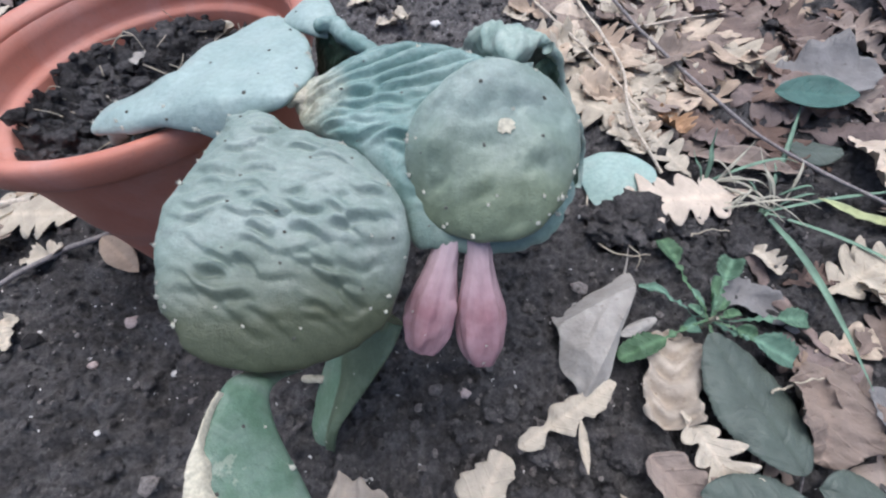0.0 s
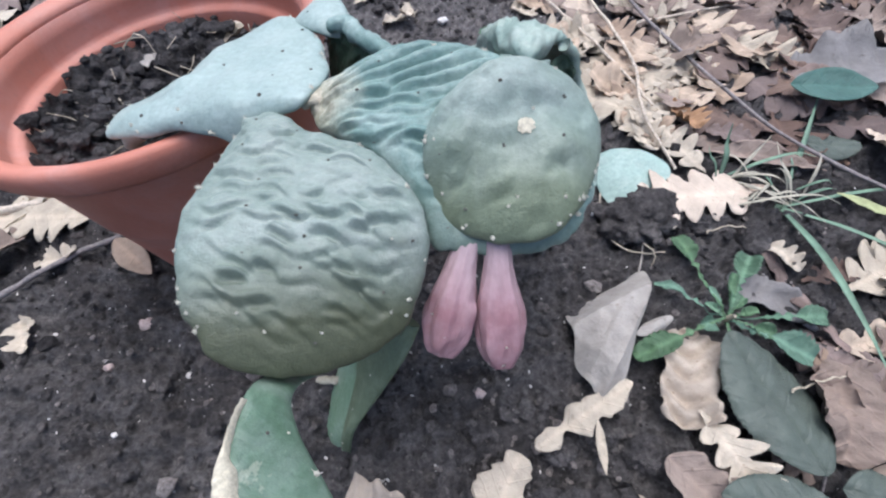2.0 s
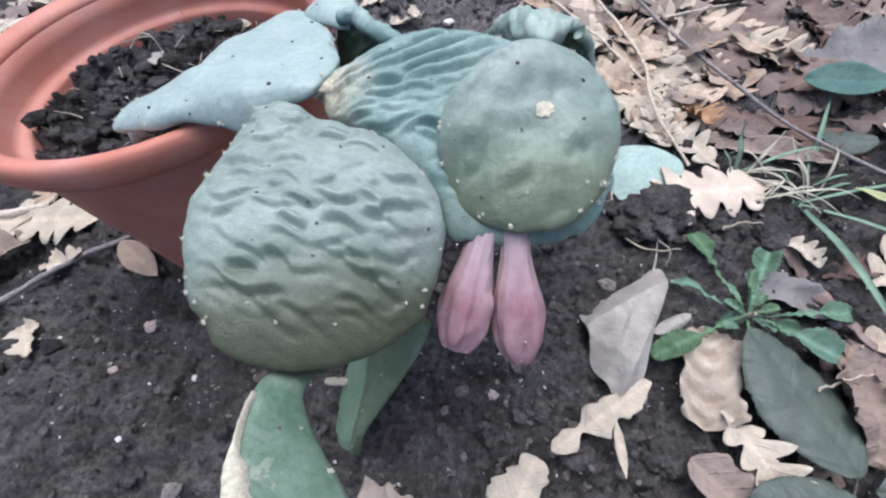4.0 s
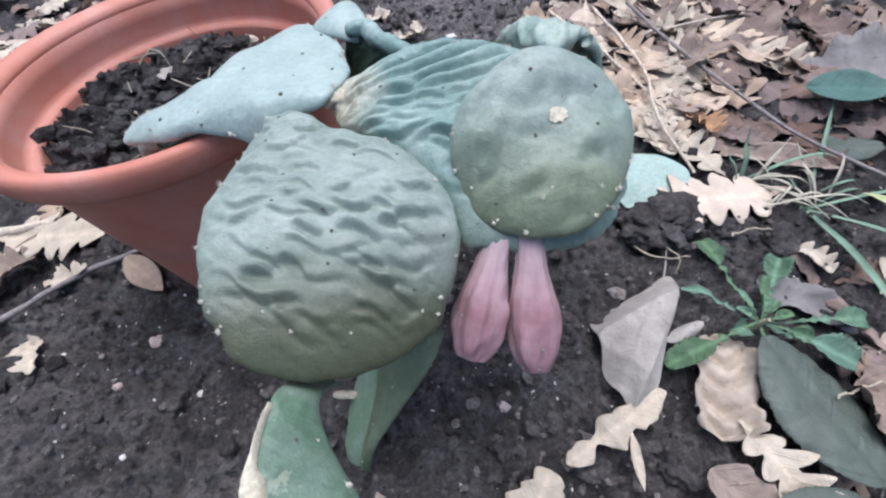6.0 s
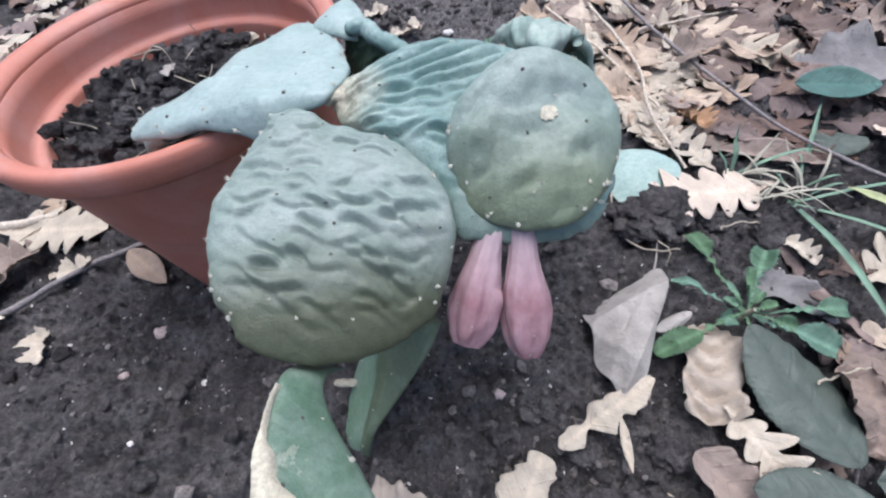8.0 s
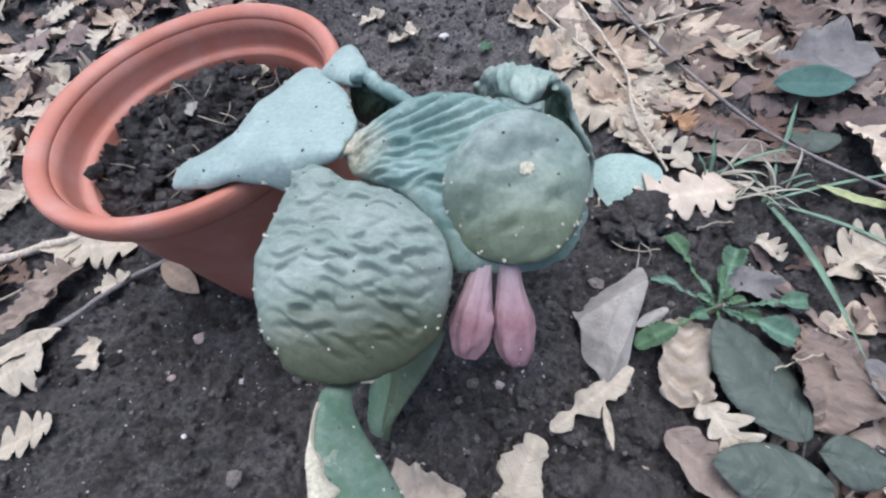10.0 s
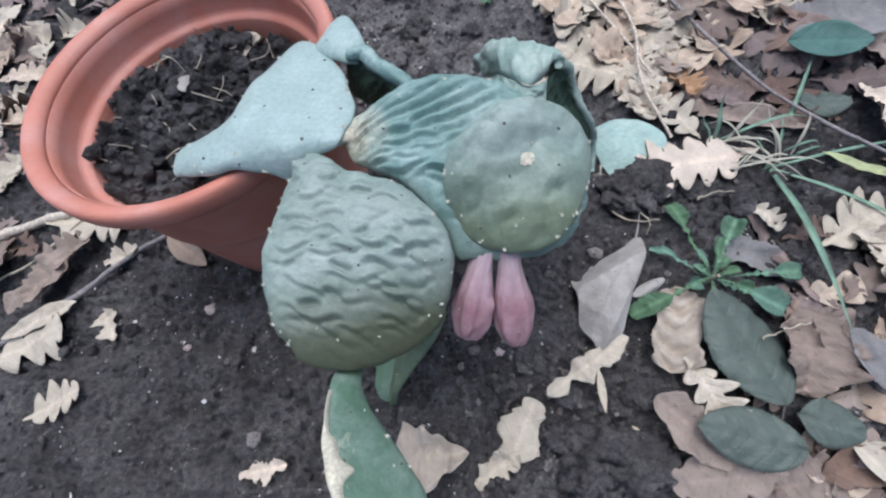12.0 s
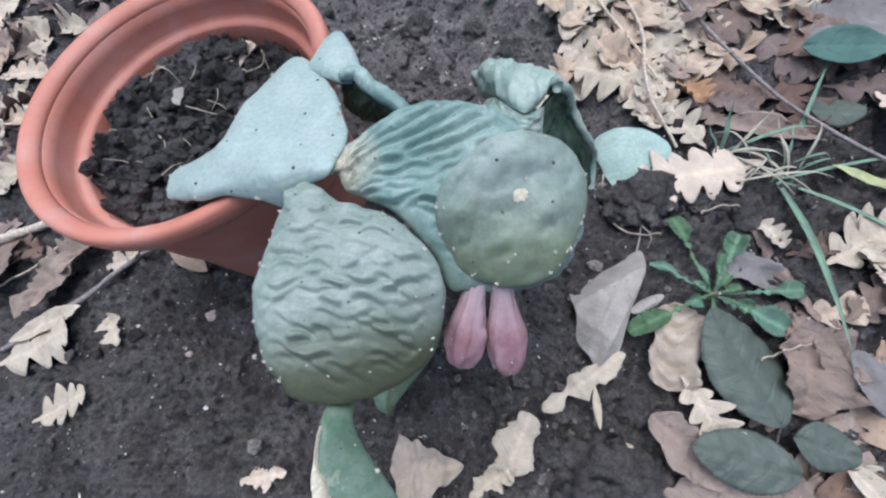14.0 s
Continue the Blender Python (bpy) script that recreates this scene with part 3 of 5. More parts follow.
# dry scar on the round pad
near = round_top[np.argmin(((round_top[:, :2] - np.array([0.0235 - HOME[0], 0.180 - HOME[1]])) ** 2).sum(1))]
v, f = [], []
for k in range(26):
    a = 2 * math.pi * k / 26
    r = 0.0060 * (0.65 + 0.6 * float(vnoise(3 * math.cos(a), 3 * math.sin(a), 77)))
    v.append((near[0] + r * math.cos(a), near[1] + 0.75 * r * math.sin(a)))
v = [(x, y, float(round_top[np.argmin(((round_top[:, :2] - np.array([x, y])) ** 2).sum(1))][2]) + 0.0012) for x, y in v]
v.append((near[0], near[1], near[2] + 0.0007))
f = [(k, (k + 1) % 26, 26) for k in range(26)]
part_mesh("dry_scar", mesh_of("dry_scar", v, f, SCAR), round_pad, "pale dry corky scar")


def shell(rows, thick, material, lump=0.0, seed=1, count=(60, 34)):
    """A curved sheet with thickness through rows of control points."""
    R = np.array([smooth_path(r, count[1]) for r in rows])
    P = np.array([smooth_path(R[:, j], count[0]) for j in range(count[1])]).transpose(1, 0, 2)
    du, dv = np.gradient(P, axis=0), np.gradient(P, axis=1)
    N = np.cross(du, dv)
    N /= np.linalg.norm(N, axis=2, keepdims=True) + 1e-12
    nu, nv = count
    I, J = np.meshgrid(np.linspace(0, 1, nu), np.linspace(0, 1, nv), indexing="ij")
    edge = np.clip(16 * I * (1 - I) * J * (1 - J) * 4, 0, 1) ** 0.5
    w = lump * (fbm(I * 9, J * 5, seed) - 0.5) + 0.5 * lump * (fbm(I * 26 + 3 * J, J * 4, seed + 3) - 0.5)
    top = P + N * ((0.5 * thick * edge + w * edge)[..., None])
    low = P - N * ((0.5 * thick * edge - w * edge)[..., None])
    V = np.vstack([top.reshape(-1, 3), low.reshape(-1, 3)])
    F = grid_faces(nu, nv) + grid_faces(nu, nv, base=nu * nv, flip=True)
    return V, F


def add_shell(name, rows, thick, material, label, lump=0.0, seed=1, parent=None):
    V, F = shell(rows, thick, material, lump, seed)
    return part_mesh(name, mesh_of(name, V - np.array(HOME), F, material), parent or cactus, label)


def lump_mesh(points, radii, seed, sides=18):
    v, f = tube(points, radii, sides)
    V = np.array([tuple(p) for p in v])
    V = V * 1.0
    V += 0.0024 * (np.stack([vnoise(V[:, 0] * 300, V[:, 2] * 300 + V[:, 1] * 200, seed + k) for k in range(3)], 1) - 0.5)
    return V, f


# the withered pad curled over at the back: its pale outer fold and its hollow flank, whose dark green has shade painted
# in
curl = add_shell("curled_pad", [
    [(0.010, 0.316, 0.185), (0.001, 0.325, 0.203), (-0.006, 0.339, 0.203), (-0.004, 0.349, 0.175)],
    [(0.014, 0.290, 0.232), (0.012, 0.304, 0.243), (0.012, 0.327, 0.226), (0.012, 0.340, 0.190)],
    [(0.022, 0.264, 0.254), (0.025, 0.289, 0.258), (0.0295, 0.315, 0.239), (0.031, 0.328, 0.200)],
    [(0.034, 0.250, 0.260), (0.042, 0.274, 0.260), (0.051, 0.298, 0.243), (0.055, 0.314, 0.200)],
    [(0.045, 0.264, 0.247), (0.055, 0.276, 0.252), (0.068, 0.287, 0.241), (0.080, 0.302, 0.200)]],
    0.008, FADED, "withered pad curled over at its edge", 0.008, 4)
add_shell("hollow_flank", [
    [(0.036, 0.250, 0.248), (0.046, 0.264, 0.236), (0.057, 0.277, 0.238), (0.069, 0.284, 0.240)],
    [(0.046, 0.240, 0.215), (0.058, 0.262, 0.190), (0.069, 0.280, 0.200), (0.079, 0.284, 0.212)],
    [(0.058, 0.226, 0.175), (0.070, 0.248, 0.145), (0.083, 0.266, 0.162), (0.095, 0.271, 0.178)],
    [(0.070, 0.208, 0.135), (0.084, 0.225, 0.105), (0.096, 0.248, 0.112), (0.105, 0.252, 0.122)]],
    0.007, SHADEDPAD, "dark green hollow inside of the curled pad, shade painted in", 0.011, 5, curl)
add_shell("corky_fringe", [
    [(0.006, 0.303, 0.212), (-0.004, 0.278, 0.218), (-0.008, 0.256, 0.232)],
    [(0.014, 0.288, 0.234), (0.007, 0.268, 0.240), (0.004, 0.250, 0.244)],
    [(0.022, 0.266, 0.252), (0.019, 0.255, 0.250), (0.017, 0.244, 0.249)],
    [(0.034, 0.252, 0.257), (0.032, 0.245, 0.252), (0.030, 0.237, 0.250)],
    [(0.050, 0.262, 0.249), (0.048, 0.250, 0.240), (0.046, 0.234, 0.236)]],
    0.005, FADED, "pale corky fringe where the curled pad joins", 0.005, 8, curl)
V, F = lump_mesh(smooth_path([(0.062, 0.280, 0.247), (0.072, 0.286, 0.232), (0.079, 0.284, 0.209), (0.089, 0.273, 0.192), (0.099, 0.269, 0.172), (0.107, 0.272, 0.142), (0.105, 0.250, 0.118)], 30), list(np.linspace(0.0045, 0.003, 30)), 33)
part_mesh("rolled_edge", mesh_of("rolled_edge", V - np.array(HOME), F, FADED), curl, "pale rolled edge")
# the far pad's lower half, folded down: under a fleshy rim, a face whose dark green has shade painted in
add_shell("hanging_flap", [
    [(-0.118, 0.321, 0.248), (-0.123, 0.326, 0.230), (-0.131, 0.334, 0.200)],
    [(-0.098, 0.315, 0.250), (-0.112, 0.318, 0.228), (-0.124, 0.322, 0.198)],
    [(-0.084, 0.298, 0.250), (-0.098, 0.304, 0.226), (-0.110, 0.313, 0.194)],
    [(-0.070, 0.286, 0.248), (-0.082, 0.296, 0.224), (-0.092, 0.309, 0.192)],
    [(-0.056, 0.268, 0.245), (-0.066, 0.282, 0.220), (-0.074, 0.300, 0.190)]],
    0.009, SHADEDPAD, "dark green underside of the folded pad, shade painted in", 0.006, 6, far_pad)
V, F = lump_mesh(smooth_path([(-0.113, 0.3165, 0.2535), (-0.099, 0.315, 0.254), (-0.0905, 0.304, 0.2525), (-0.079, 0.293, 0.2515), (-0.067, 0.283, 0.250), (-0.054, 0.267, 0.246)], 30), list(0.0052 + 0.0018 * np.sin(np.linspace(0.3, 2.6, 30))), 35)
part_mesh("rolled_edge", mesh_of("rolled_edge", V - np.array(HOME), F, TEAL), far_pad, "green fleshy rim")


LEG_FRONT = [(-12.4, 5.4), (-12.4, 6.3), (-12.1, 6.9), (-11.6, 7.0), (-11.2, 6.6), (-10.95, 5.6), (-10.6, 4.3), (-10.0, 2.9), (-9.2, 1.6), (-8.3, 0.3), (-7.4, -1.2), (-6.6, -2.6), (-6.5, -4.4), (-7.8, -5.8), (-9.8, -5.6), (-10.9, -3.4), (-11.4, -1.4), (-11.8, 0.2), (-12.0, 1.4), (-12.1, 2.8), (-12.2, 4.2)]
front_leg, leg_top = add_pad(LEG_FRONT, (-0.11, 0.02), 0.2395, (-0.9, -0.35), (-2.0, 0, 0), 0.014, LEGPAD, (0.0012, 0.0, 0.008, 0.005), "bright green hanging pad with a scabbed pale edge", 13, 4, 2.6, (0, 1, 0.018, 60.0))
tufts_at(front_leg, leg_top, PALE_BEAD, 0.0012, [(-0.101, 0.026), (-0.083, -0.008)])
# pale scab along the front pad's edge, widening downwards, with a ragged inner margin
E = smooth_path([(-0.1202, 0.040), (-0.1204, 0.034), (-0.1202, 0.028), (-0.1200, 0.020), (-0.1196, 0.010), (-0.1172, 0.0), (-0.1138, -0.012), (-0.108, -0.026)], 60)
V = []
for k, (x, y) in enumerate(E):
    s = k / 59
    wide = 0.0005 + 0.0026 * max(0, float(vnoise(s * 7, 0.5, 90)) - 0.35) + 0.0062 * smoothstep(0.42, 0.6, s) * (0.35 + 0.9 * float(vnoise(s * 16, 2.5, 91))) + 0.006 * math.exp(-((s - 0.8) / 0.05) ** 2)
    for q in (-0.0011, -0.0002, 0.5 * wide, wide, wide + 0.0006):
        h = 0.2395 - 0.9 * (x + q + 0.11) - 0.35 * (y - 0.02) - 2.0 * (x + q + 0.11) ** 2
        rise = 0.001 if q < -0.0005 else (0.0052 if q < 0 else (0.0078 if q < wide + 0.0003 else 0.0045))
        V.append((x + q, y, h + rise + 0.001 * float(vnoise(s * 30, q * 900, 92))))
V = np.array(V)
V = np.vstack([V, V - [0, 0, 0.0022]])
part_mesh("scab", mesh_of("scab", V - np.array(HOME), grid_faces(60, 5, flip=True) + grid_faces(60, 5, base=300), SCAR), front_leg, "pale corky scab")

# the narrow pad behind it reaches down to the soil: a flank and a face that meet in a ridge, coloured as a lit and a
# shaded side
SPINE = [(-0.092, 0.126, 0.130), (-0.112, 0.113, 0.092), (-0.118, 0.089, 0.072), (-0.125, 0.068, 0.060), (-0.133, 0.050, 0.046), (-0.143, 0.036, 0.016), (-0.150, 0.032, -0.03)]
FLANK = [(-0.116, 0.130, 0.098), (-0.150, 0.118, 0.024), (-0.164, 0.094, 0.004), (-0.171, 0.071, -0.006), (-0.172, 0.057, -0.010), (-0.166, 0.044, -0.020), (-0.162, 0.040, -0.04)]
FACE = [(-0.052, 0.108, 0.140), (-0.062, 0.090, 0.130), (-0.082, 0.073, 0.106), (-0.104, 0.058, 0.076), (-0.121, 0.045, 0.052), (-0.133, 0.033, 0.018), (-0.142, 0.029, -0.03)]
BACK = [(-0.080, 0.138, 0.098), (-0.106, 0.124, 0.050), (-0.124, 0.102, 0.014), (-0.138, 0.078, -0.004), (-0.150, 0.058, -0.014), (-0.152, 0.046, -0.026), (-0.152, 0.042, -0.045)]
S, L, R, B = (smooth_path(p, 40) for p in (SPINE, FLANK, FACE, BACK))
ring = []
for a, b, n in ((L, S, 10), (S, R, 16), (R, B, 8), (B, L, 8)):
    for q in np.linspace(0, 1, n, endpoint=False):
        ring.append((1 - q) * a + q * b + np.array([-0.002, -0.001, 0.004])[None] * math.sin(math.pi * q) * (1 if n > 8 else -1))
G = np.array(ring).transpose(1, 0, 2)
G = G + 0.25 * (np.roll(G, 1, 1) + np.roll(G, -1, 1) - 2 * G)
G += (0.004 * (fbm(np.linspace(0, 5, 40)[:, None] + 0 * G[..., 0], np.linspace(0, 7, 42)[None] + 0 * G[..., 0], 15) - 0.5))[..., None]
V = G.reshape(-1, 3) - np.array(HOME)
F = grid_faces(40, 42, wrap_v=True) + [tuple(range(42))[::-1], tuple(range(39 * 42, 40 * 42))]
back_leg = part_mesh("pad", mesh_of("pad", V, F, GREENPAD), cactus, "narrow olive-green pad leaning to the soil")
back_leg.data.materials.append(LITFLANK)
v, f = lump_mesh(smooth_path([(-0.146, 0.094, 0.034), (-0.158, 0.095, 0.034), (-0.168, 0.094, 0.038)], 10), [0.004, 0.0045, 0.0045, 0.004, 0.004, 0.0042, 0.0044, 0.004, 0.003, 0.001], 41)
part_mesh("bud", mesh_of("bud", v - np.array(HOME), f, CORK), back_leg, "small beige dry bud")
# flank polygons get the lighter colour, so the lit side is painted
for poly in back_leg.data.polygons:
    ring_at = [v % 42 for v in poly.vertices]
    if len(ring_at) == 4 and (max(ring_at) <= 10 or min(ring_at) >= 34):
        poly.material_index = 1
for k, (i, j) in enumerate(((8, 5), (20, 16), (12, 18), (28, 6), (30, 17))):
    part_mesh("areole", PALE_BEAD, back_leg).matrix_basis = Matrix.Translation(Vector(V[i * 42 + j])) @ Matrix.Scale(0.0012, 4)


# corky joints where the pads meet, and the stem in the soil
V, F = lump_mesh(smooth_path([(-0.116, 0.243, 0.254), (-0.111, 0.236, 0.2575), (-0.107, 0.227, 0.257), (-0.104, 0.216, 0.252)], 14), [0.003, 0.005, 0.006, 0.0065, 0.007, 0.0065, 0.007, 0.006, 0.007, 0.0065, 0.007, 0.006, 0.005, 0.003], 3)
part_mesh("corky_joint", mesh_of("corky_joint", V - np.array(HOME), F, CORK), cactus, "pale brown corky joint")
V, F = lump_mesh(smooth_path([(-0.140, 0.222, 0.250), (-0.137, 0.213, 0.254), (-0.133, 0.203, 0.255), (-0.129, 0.192, 0.250)], 12), [0.004, 0.006, 0.0065, 0.007, 0.0075, 0.008, 0.008, 0.008, 0.008, 0.008, 0.006, 0.003], 9)
part_mesh("corky_joint", mesh_of("corky_joint", V - np.array(HOME), F, WAXY), cactus)
V, F = lump_mesh(smooth_path([(0.021, 0.252, 0.245), (0.026, 0.251, 0.248), (0.032, 0.248, 0.248), (0.038, 0.244, 0.244)], 10), [0.002, 0.004, 0.005, 0.0055, 0.006, 0.006, 0.0055, 0.005, 0.004, 0.002], 12)
part_mesh("corky_joint", mesh_of("corky_joint", V - np.array(HOME), F, FADED), cactus)
V, F = lump_mesh(smooth_path([(-0.258, 0.242, 0.229), (-0.274, 0.246, 0.222), (-0.283, 0.25, 0.205), (-0.287, 0.254, 0.165)], 14), list(np.linspace(0.007, 0.008, 14)), 15)
part_mesh("stem", mesh_of("stem", V - np.array(HOME), F, PALEPAD), cactus)
V, F = lump_mesh(smooth_path([(0.012, 0.203, 0.268), (0.008, 0.206, 0.262), (0.002, 0.207, 0.252)], 8), [0.012] * 8, 18)
part_mesh("corky_joint", mesh_of("corky_joint", V - np.array(HOME), F, CORK), cactus)
for a, b in (((-0.116, 0.06, 0.228), (-0.112, 0.08, 0.24)), ((-0.072, 0.112, 0.132), (-0.068, 0.115, 0.225))):
    V, F = lump_mesh(smooth_path([a, b], 6), [0.008] * 6, 21)
    part_mesh("corky_joint", mesh_of("corky_joint", V - np.array(HOME), F, GREENPAD), cactus)


# dry fibres fanning out from the main joint over the wrinkled pad
for a, L, r in ((47, 0.026, 0.0016), (27, 0.022, 0.0018), (4, 0.017, 0.0017)):
    d = Vector((math.cos(radians(a)), math.sin(radians(a)), 0))
    P = [Vector((-0.116, 0.221, 0.2585)) + d * L * t + Vector((0, 0, 0.004 * math.sin(3 * t) - 0.002 * t)) for t in np.linspace(0, 1, 12)]
    V, F = lump_mesh(P, [r * (1.1 - t ** 2) + 0.0003 for t in np.linspace(0, 1, 12)], 40 + int(a), 8)
    part_mesh("dry_fibre", mesh_of("dry_fibre", V - np.array(HOME), F, CORK), cactus, "cream dry fibre at the joint")


# ---- the two fruits ----
def fruit_material():
    s = Shader("fruit_skin", 0.5, 0.35)
    z = s.axis("Z")
    c = s.ramp(s.noise(30, 4), (0.35, (0.27, 0.14, 0.155)), (0.7, (0.48, 0.325, 0.345)))
    c = s.mix(s.ramp(z, (0.0, (0.75, 0.75, 0.75)), (0.045, (0, 0, 0))), c, (0.42, 0.35, 0.36))
    c = s.mix(0.5, c, s.ramp(s.noise(160, 4, 0.6, 0.0, (1, 1, 0.25)), (0.3, (0.72, 0.72, 0.72)), (0.7, (1.25, 1.22, 1.22))), "MULTIPLY")
    s.color(c)
    s.rough(s.noise(90, 3), 0.4, 0.62)
    s.bump(s.noise(180, 3, 0.6, 0.0, (1, 1, 0.3)), 0.0012)
    return s.mat


FRUIT = fruit_material()


def add_fruit(top, tip, radius, seed):
    top, tip = Vector(top), Vector(tip)
    L = (tip - top).length
    shape = [(0.0, 0.46), (0.06, 0.5), (0.2, 0.56), (0.35, 0.70), (0.48, 0.86), (0.6, 0.98), (0.70, 1.0), (0.82, 0.93), (0.91, 0.76), (0.97, 0.56), (1.0, 0.4), (0.975, 0.0)]
    S = smooth_path(shape, 60)
    V = []
    for s, r in S:
        for k in range(48):
            a = 2 * math.pi * k / 48
            fold = 1 + (0.05 + 0.12 * max(0, s - 0.5)) * math.sin(a * 5 + seed + 2 * s) + 0.04 * math.sin(a * 11 + 3 * seed - 3 * s) + 0.16 * (float(vnoise(2 * math.cos(a) + 9 * s, 2 * math.sin(a), int(seed))) - 0.5)
            V.append((max(r, 0) * radius * fold * math.cos(a), max(r, 0) * radius * fold * math.sin(a) * 0.8, s * L))
    ob = part_mesh("fruit", mesh_of("fruit", V, grid_faces(60, 48, wrap_v=True, flip=True), FRUIT), cactus, "shrivelled purplish-pink pear-shaped fruit")
    turn = (tip - top).to_track_quat("Z", "Y").to_matrix().to_4x4()
    ob.matrix_basis = Matrix.Translation(top - HOME) @ turn
    for a, s in ((0.5, 0.7), (2.2, 0.66), (3.9, 0.78), (5.0, 0.6), (1.4, 0.8), (4.6, 0.84), (0.3, 0.965), (1.5, 0.955), (2.9, 0.965), (4.2, 0.955), (5.3, 0.965)):
        part_mesh("areole", PALE_BEAD, ob).matrix_basis = Matrix.Translation((radius * (0.97 if s < 0.9 else 0.5) * math.cos(a), (0.78 if s < 0.9 else 0.42) * radius * math.sin(a), L * s)) @ Matrix.Scale(0.0009 if s < 0.9 else 0.0016, 4)


add_fruit((0.0055, 0.138, 0.2235), (0.0055, 0.071, 0.170), 0.0158, 2.0)
add_fruit((-0.0115, 0.139, 0.2225), (-0.0335, 0.078, 0.177), 0.0160, 4.5)


# a pale dead pad lying on the ground
FALLEN = [(14.2, 35.6), (15.0, 37.2), (17.6, 37.6), (20.6, 36.4), (22.9, 33.9), (22.3, 32.0), (20.2, 31.2), (18.6, 30.2), (16.6, 29.3), (15.2, 31.4)]
V, F, n = pad_surface(FALLEN, (0.19, 0.345), lambda x, y: 0.012 + 0.25 * x + 0.1 * y - 2 * x * x, 0.008, (0.001, 0.5, 0.02, 0.01), 31)
fallen = thing("cactus_pad", mesh_of("cactus_pad", V, F, MINT), "thin pale mint-green dead cactus pad lying on soil", "cactus")
fallen.location = (0.19, 0.345, 0.014)


# ---- leaves, twigs and herbs: shapes ----
def blade(length, half, lift, slant=0.0, stations=60, cols=4, thick=0.0005):
    """A leaf along y from its stalk end. half(s, side): half width in metres; lift(x, y): height; slant pushes the margins forward."""
    V, ncol = [], 2 * cols + 1
    for i in range(stations):
        s = i / (stations - 1)
        row = [(-half(s, 0) * (cols - j) / cols) for j in range(cols)] + [0.0] + [half(s, 1) * (j + 1) / cols for j in range(cols)]
        for x in row:
            V.append((x, s * length + slant * abs(x) * math.sin(math.pi * min(1, s * 1.02)), 0))
    V = np.array(V)
    V[:, 2] = lift(V[:, 0], V[:, 1])
    n = len(V)
    low = V.copy()
    low[:, 2] -= thick
    rim = [i * ncol for i in range(stations)] + [(stations - 1) * ncol + j for j in range(1, ncol)] \
        + [i * ncol + ncol - 1 for i in range(stations - 2, -1, -1)] + [j for j in range(ncol - 2, 0, -1)]
    F = grid_faces(stations, ncol, flip=True) + grid_faces(stations, ncol, base=n)
    F += [(rim[i], rim[(i + 1) % len(rim)], rim[(i + 1) % len(rim)] + n, rim[i] + n) for i in range(len(rim))]
    return np.vstack([V, low]), F


def crumple(seed, length, curl, cup, rough, arch=0.0):
    def lift(x, y):
        u, w = x / length, y / length
        z = length * (cup * (u * u * 4) * (0.4 + w) + curl * (w - 0.4) ** 2 + arch * w * (1 - w))
        z = z + length * rough * (fbm(u * 4 + seed * 3.1, w * 4 - seed, seed) - 0.5)
        return z + length * 0.25 * rough * (fbm(u * 14 + seed, w * 14, seed + 5) - 0.5) - 0.0012 * np.exp(-(x / 0.0025) ** 2)
    return lift


def oak_half(width, count, depth, seed):
    """Half widths of a lobed oak leaf: rounded lobes with deep bays between."""
    rnd = random.Random(seed)
    sides = []
    for _ in range(2):
        lobes = []
        for k in range(count):
            c = 0.16 + 0.72 * (k + 0.5 + rnd.uniform(-0.12, 0.12)) / count
            reach = width * 0.5 * math.sin(math.pi * min(0.97, 0.12 + 0.86 * c)) ** 0.7 * (0.55 + 0.55 * c) * rnd.uniform(0.82, 1.12)
            lobes.append((c, reach, 0.72 / count * rnd.uniform(0.40, 0.52)))
        sides.append(lobes)

    def half(s, side):
        core = 0.5 * width * (0.98 - depth) * max(0.0, math.sin(math.pi * min(1, 0.04 + 0.96 * s))) ** 0.6 * (0.35 + 0.9 * s)
        w = core
        for c, reach, sigma in sides[side]:
            w = max(w, core + (reach - core) * max(0.0, 1 - abs((s - c) / sigma) ** 1.7) ** 0.7)
        end = 0.22 * width * max(0.0, 1 - ((s - 0.93) / 0.07) ** 2) ** 0.5
        return max(w if s < 0.97 else min(w, end), end, 0.0009)

    return half


def oval_half(width, peak=0.5, tip=0.8, teeth=0.0, count=16, seed=0):
    def half(s, side):
        a = s / peak if s < peak else (1 - s) / (1 - peak)
        w = 0.5 * width * max(0.0, math.sin(0.5 * math.pi * max(0, min(1, a)))) ** tip
        t = (s * count + 0.3 * side) % 1.0
        return max(w * (1 - teeth * t), 0.0007)
    return half


def torn_half(width, seed, ragged=0.5):
    def half(s, side):
        env = 0.5 * width * max(0.0, math.sin(math.pi * s)) ** 0.4
        return max(env * (1 - ragged * float(vnoise(s * 7 + side * 20, seed, seed)) - 0.3 * ragged * float(vnoise(s * 23 + side * 9, seed + 3, seed))), 0.0008)
    return half


